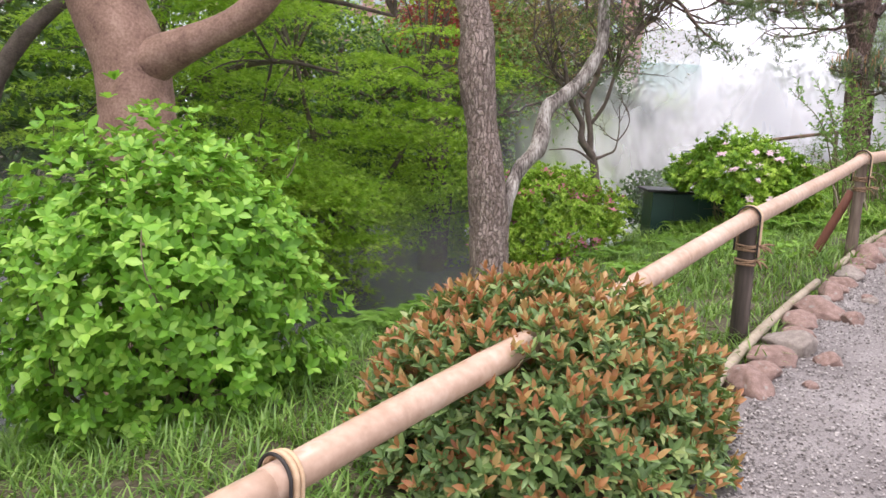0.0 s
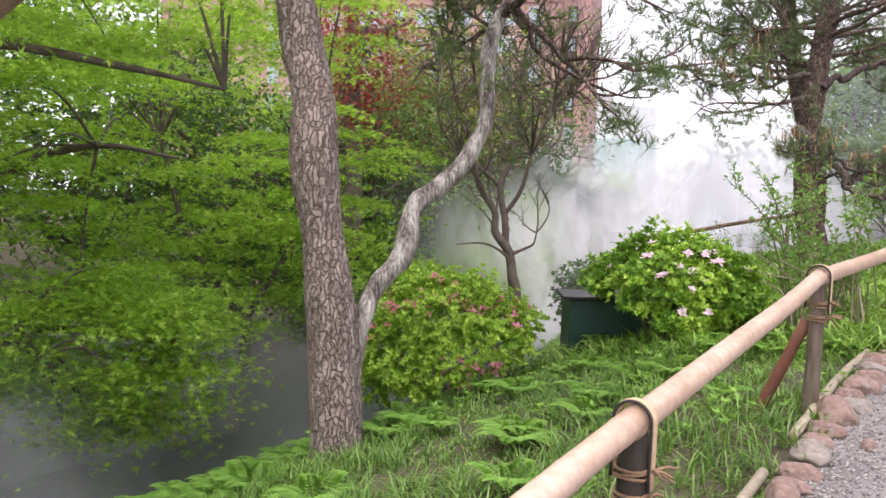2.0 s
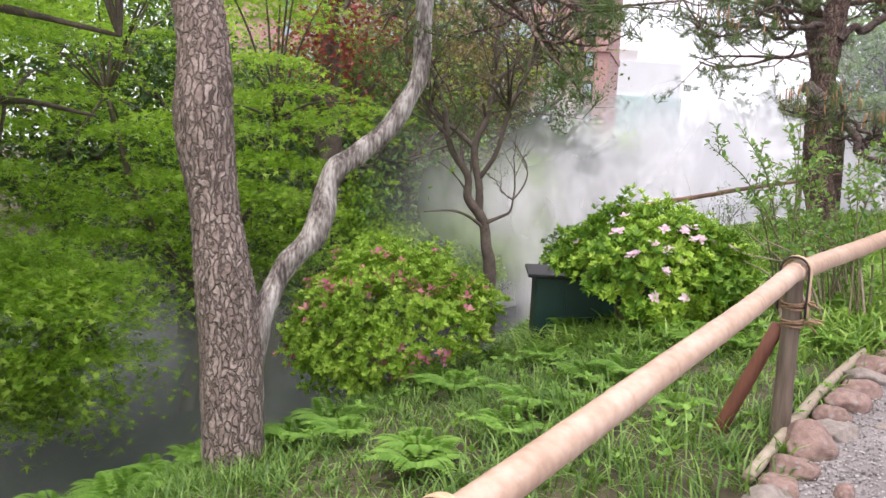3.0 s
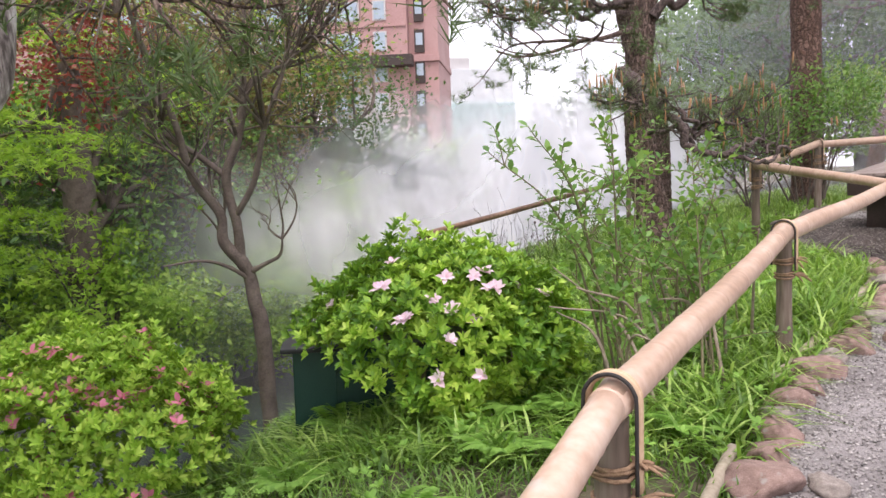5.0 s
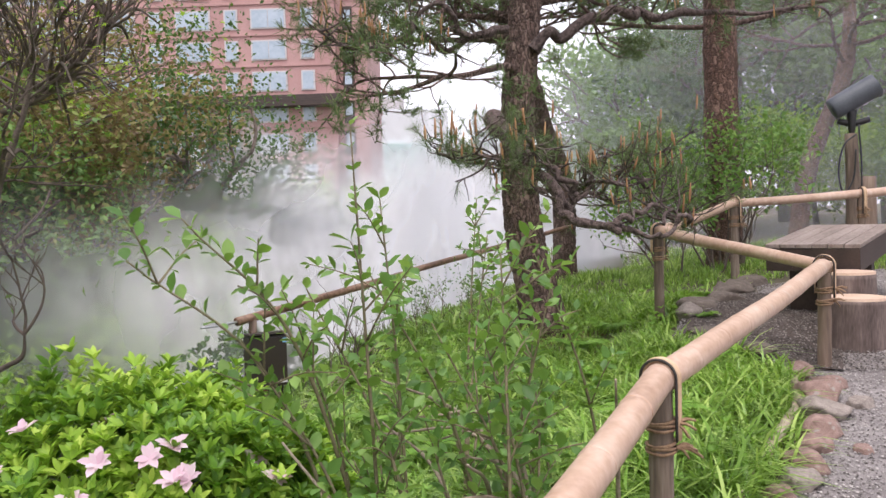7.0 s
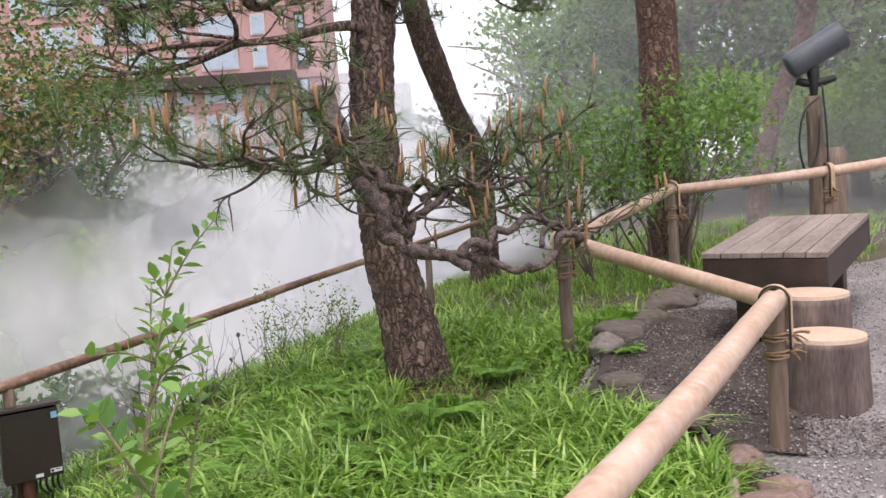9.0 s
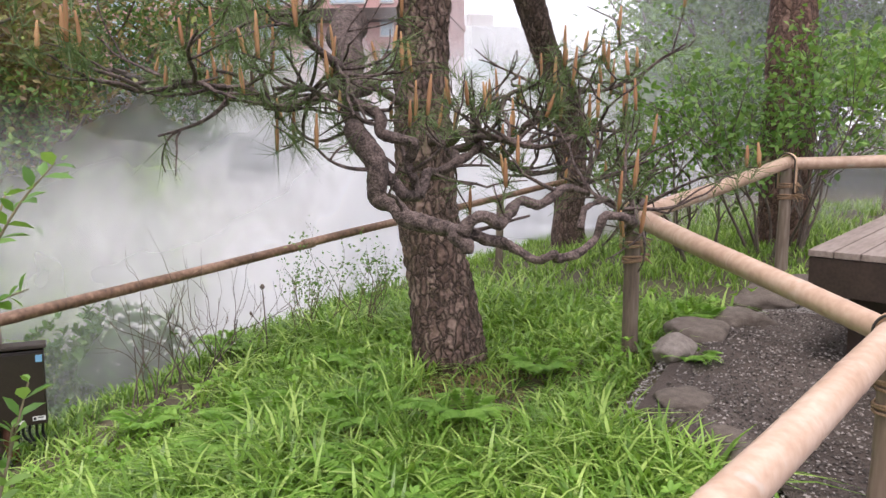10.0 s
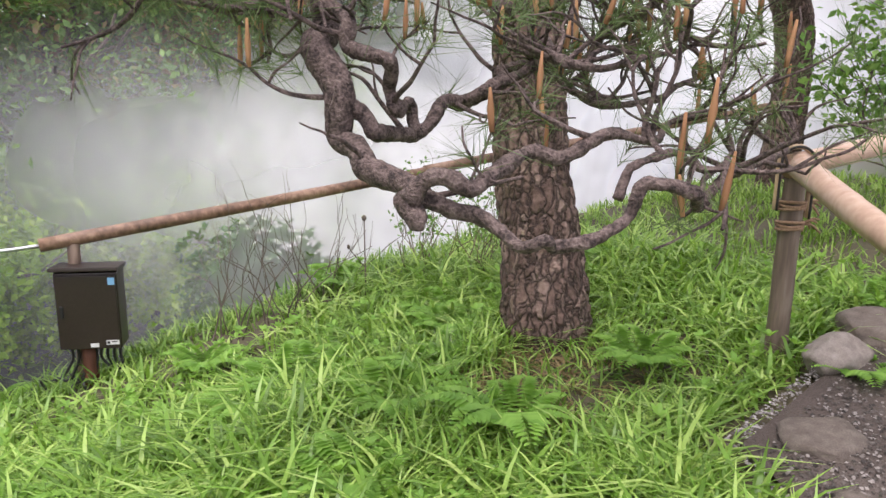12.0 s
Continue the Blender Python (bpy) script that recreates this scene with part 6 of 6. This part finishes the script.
tagged(wd, "tall dry stalk with round seed heads", "weed")
# dark leafy bough hanging over the water
db, p, nn, r2 = bush_thing("waterside_bush", (4.75, 17.2, 0.25), (0.75, 0.6, 0.7), "dark leafy bush at the water in the mist", "bush", 57, 900, 4, 0.085, [("evergreen", -2, 2, 1.0)], lumps=0.3, depth=0.4)
# small ground lamp in the slope
gl = empty("ground_lamp", (-0.95, 9.3, ground_z(-0.95, 9.3)), "small black ground spotlight in the slope", "spotlight")
part("body", tube_mesh("body", [dict(pts=[(0, 0, 0.05), (0.06, -0.04, 0.10), (0.12, -0.08, 0.15)], radii=[0.04, 0.05, 0.055], sides=14, steps=3)]), M["black"], gl)
part("stake", tube_mesh("stake", [dict(pts=[(0, 0, -0.1), (0.02, -0.01, 0.07)], radii=[0.012, 0.014], sides=8, steps=3)]), M["black"], gl)


# ---- drifting mist ----
def mist_material():
    m, n, l, b = node_mat("mist", 1.0)
    g = n.new("ShaderNodeNewGeometry")
    pos = g.outputs["Position"]

    def math_(op, a, b2=None, clamp=False):
        q = n.new("ShaderNodeMath")
        q.operation, q.use_clamp = op, clamp
        for i, v in enumerate((a, b2)):
            if v is None:
                continue
            if isinstance(v, (int, float)):
                q.inputs[i].default_value = v
            else:
                l.new(v, q.inputs[i])
        return q.outputs[0]

    def span(v, a, b2, c, d):
        q = n.new("ShaderNodeMapRange")
        q.interpolation_type = "SMOOTHSTEP"
        l.new(v, q.inputs[0])
        for i, val in enumerate((a, b2, c, d)):
            q.inputs[i + 1].default_value = val
        return q.outputs[0]

    dot = n.new("ShaderNodeVectorMath")
    dot.operation = "DOT_PRODUCT"
    dot.inputs[1].default_value = (UX, UY, 0)
    l.new(pos, dot.inputs[0])
    along = math_("SUBTRACT", dot.outputs["Value"], AX * UX + AY * UY)
    sep = n.new("ShaderNodeSeparateXYZ")
    l.new(pos, sep.inputs[0])
    big = noise_tex(n, l, 0.30, 3, pos)
    mid = noise_tex(n, l, 0.62, 3, pos)
    cross = n.new("ShaderNodeVectorMath")
    cross.operation = "DOT_PRODUCT"
    cross.inputs[1].default_value = (-UY, UX, 0)
    l.new(pos, cross.inputs[0])
    aside = math_("SUBTRACT", cross.outputs["Value"], AY * UX - AX * UY)
    dense = math_("MULTIPLY", span(along, 7.6, 13.4, 0.0, 1.0), span(aside, 1.5, 5.0, 0.0, 1.0))
    lifted = math_("MULTIPLY_ADD", big.outputs[0], 4.2)
    q = lifted.node
    q.inputs[2].default_value = -2.1
    zz = math_("SUBTRACT", sep.outputs["Z"], lifted)
    zt = math_("SUBTRACT", zz, span(along, 9.0, 18.0, 0.0, 1.5))
    top = math_("MULTIPLY", span(zt, 0.7, 2.9, 1.0, 0.0), dense)
    low = math_("MULTIPLY", span(zz, -0.9, 0.9, 0.20, 0.0), span(along, 4.0, 8.0, 0.9, 0.25))
    haze = math_("MULTIPLY", span(sep.outputs["Z"], 3.2, 9.5, 0.15, 0.0), span(sep.outputs["X"], 7.6, 11.5, 0.0, 1.0))
    under = math_("MAXIMUM", span(sep.outputs["Z"], -0.4, 1.5, 0.10, 1.0), span(along, 10.8, 13.5, 0.0, 1.0))
    top = math_("MULTIPLY", math_("MAXIMUM", top, haze), under)
    puffs = span(mid.outputs[0], 0.33, 0.62, 0.42, 1.0)
    alpha = math_("MULTIPLY", math_("MAXIMUM", top, low), puffs)
    alpha = math_("MULTIPLY", alpha, 0.88, True)
    up = n.new("ShaderNodeCombineXYZ")
    up.inputs[2].default_value = 1.0
    d = n.new("ShaderNodeBsdfDiffuse")
    l.new(up.outputs[0], d.inputs["Normal"])
    d.inputs[0].default_value = (0.76, 0.77, 0.785, 1)
    t = n.new("ShaderNodeBsdfTranslucent")
    t.inputs[0].default_value = (0.76, 0.77, 0.785, 1)
    down = n.new("ShaderNodeCombineXYZ")
    down.inputs[2].default_value = -1.0
    l.new(down.outputs[0], t.inputs["Normal"])
    body = n.new("ShaderNodeAddShader")
    l.new(d.outputs[0], body.inputs[0])
    l.new(t.outputs[0], body.inputs[1])
    clear = n.new("ShaderNodeBsdfTransparent")
    mix = n.new("ShaderNodeMixShader")
    l.new(alpha, mix.inputs[0])
    l.new(clear.outputs[0], mix.inputs[1])
    l.new(body.outputs[0], mix.inputs[2])
    l.new(mix.outputs[0], n["Material Output"].inputs[0])
    return m


M["mist"] = mist_material()
pieces = []
for k, (d0, s0, s1, h) in enumerate(((5.2, -3, 30, 5.5), (6.6, -4, 36, 6.0), (8.4, -5, 42, 6.6), (10.6, -6, 48, 7.2), (13.2, -8, 56, 7.8))):
    nu, nv = 70, 14
    v = []
    for i in range(nu + 1):
        for j in range(nv + 1):
            s, z = s0 + (s1 - s0) * i / nu, WATER + 0.02 + (h - WATER) * j / nv
            d = d0 + 0.6 * noise.noise((s * 0.22, z * 0.3, k * 5)) + 0.15 * noise.noise((s * 0.6, z * 0.7, k * 9)) + 0.12 * z
            v.append((*xy(s, d), z))
    f = []
    for i in range(nu):
        for j in range(nv):
            a = i * (nv + 1) + j
            f.append((a, a + nv + 1, a + nv + 2, a + 1))
    pieces.append((np.array(v), np.array(f)))
for k, (s0, d0, d1, h) in enumerate(((15.9, -14, 5.0, 7.5), (18.2, -18, 6.0, 8.5), (21.0, -22, 8.0, 9.5))):
    nu, nv = 40, 14
    v = []
    for i in range(nu + 1):
        for j in range(nv + 1):
            d, z = d0 + (d1 - d0) * i / nu, 1.2 + h * j / nv
            s = s0 + 0.5 * noise.noise((d * 0.2, z * 0.3, k * 7))
            v.append((*xy(s, d), z))
    f = []
    for i in range(nu):
        for j in range(nv):
            a = i * (nv + 1) + j
            f.append((a, a + nv + 1, a + nv + 2, a + 1))
    pieces.append((np.array(v), np.array(f)))
mist = part("mist", mesh_np("mist", *merged(pieces), True), M["mist"])
tagged(mist, "white mist drifting in billows over the pond", "mist", kind="stuff")

# loose gravel
RB = np.random.default_rng(6)
rp = np.random.default_rng(5)
PEB = [(1, 0, 0), (-0.9, 0.2, 0), (0.1, 0.9, 0), (-0.1, -1, 0), (0.05, 0.1, 0.7), (0, 0, -0.5)]
PEB_F = [(0, 2, 4), (2, 1, 4), (1, 3, 4), (3, 0, 4)]
s = rp.uniform(-2, 14, 62000)
d = np.array([path_edge(a) for a in s]) + 0.13 - 2.3 * rp.random(len(s)) ** 1.5
pp = np.array([(*xy(a, b2), max(ground_sd(a, b2), rise(a)) + 0.022) for a, b2 in zip(s, d)])
pv, pf = scatter(PEB, PEB_F, pp, frames_of(rp.normal(size=pp.shape) * 0.3 + np.array([0, 0, 1.0]), rp), rp.uniform(0.004, 0.0105, len(pp)))
pe = part("gravel", mesh_np("gravel", pv, pf), M["pebble"])
s = RB.uniform(9.35, 12.0, 9000)
d = np.array([path_edge(a) for a in s]) - 1.1 * RB.random(len(s))
pp = np.array([(*xy(a, b2), max(ground_sd(a, b2), rise(a)) + 0.038) for a, b2 in zip(s, d)])
pv, pf = scatter(PEB, PEB_F, pp, frames_of(RB.normal(size=pp.shape) * 0.3 + np.array([0, 0, 1.0]), RB), RB.uniform(0.004, 0.011, len(pp)))
dp = part("dark_chips", mesh_np("dark_chips", pv, pf), M["dark_pebble"])
tagged(dp, "dark fine gravel chips on the bare earth", "gravel", kind="stuff")
tagged(pe, "loose grey gravel chips on the path", "gravel", kind="stuff")
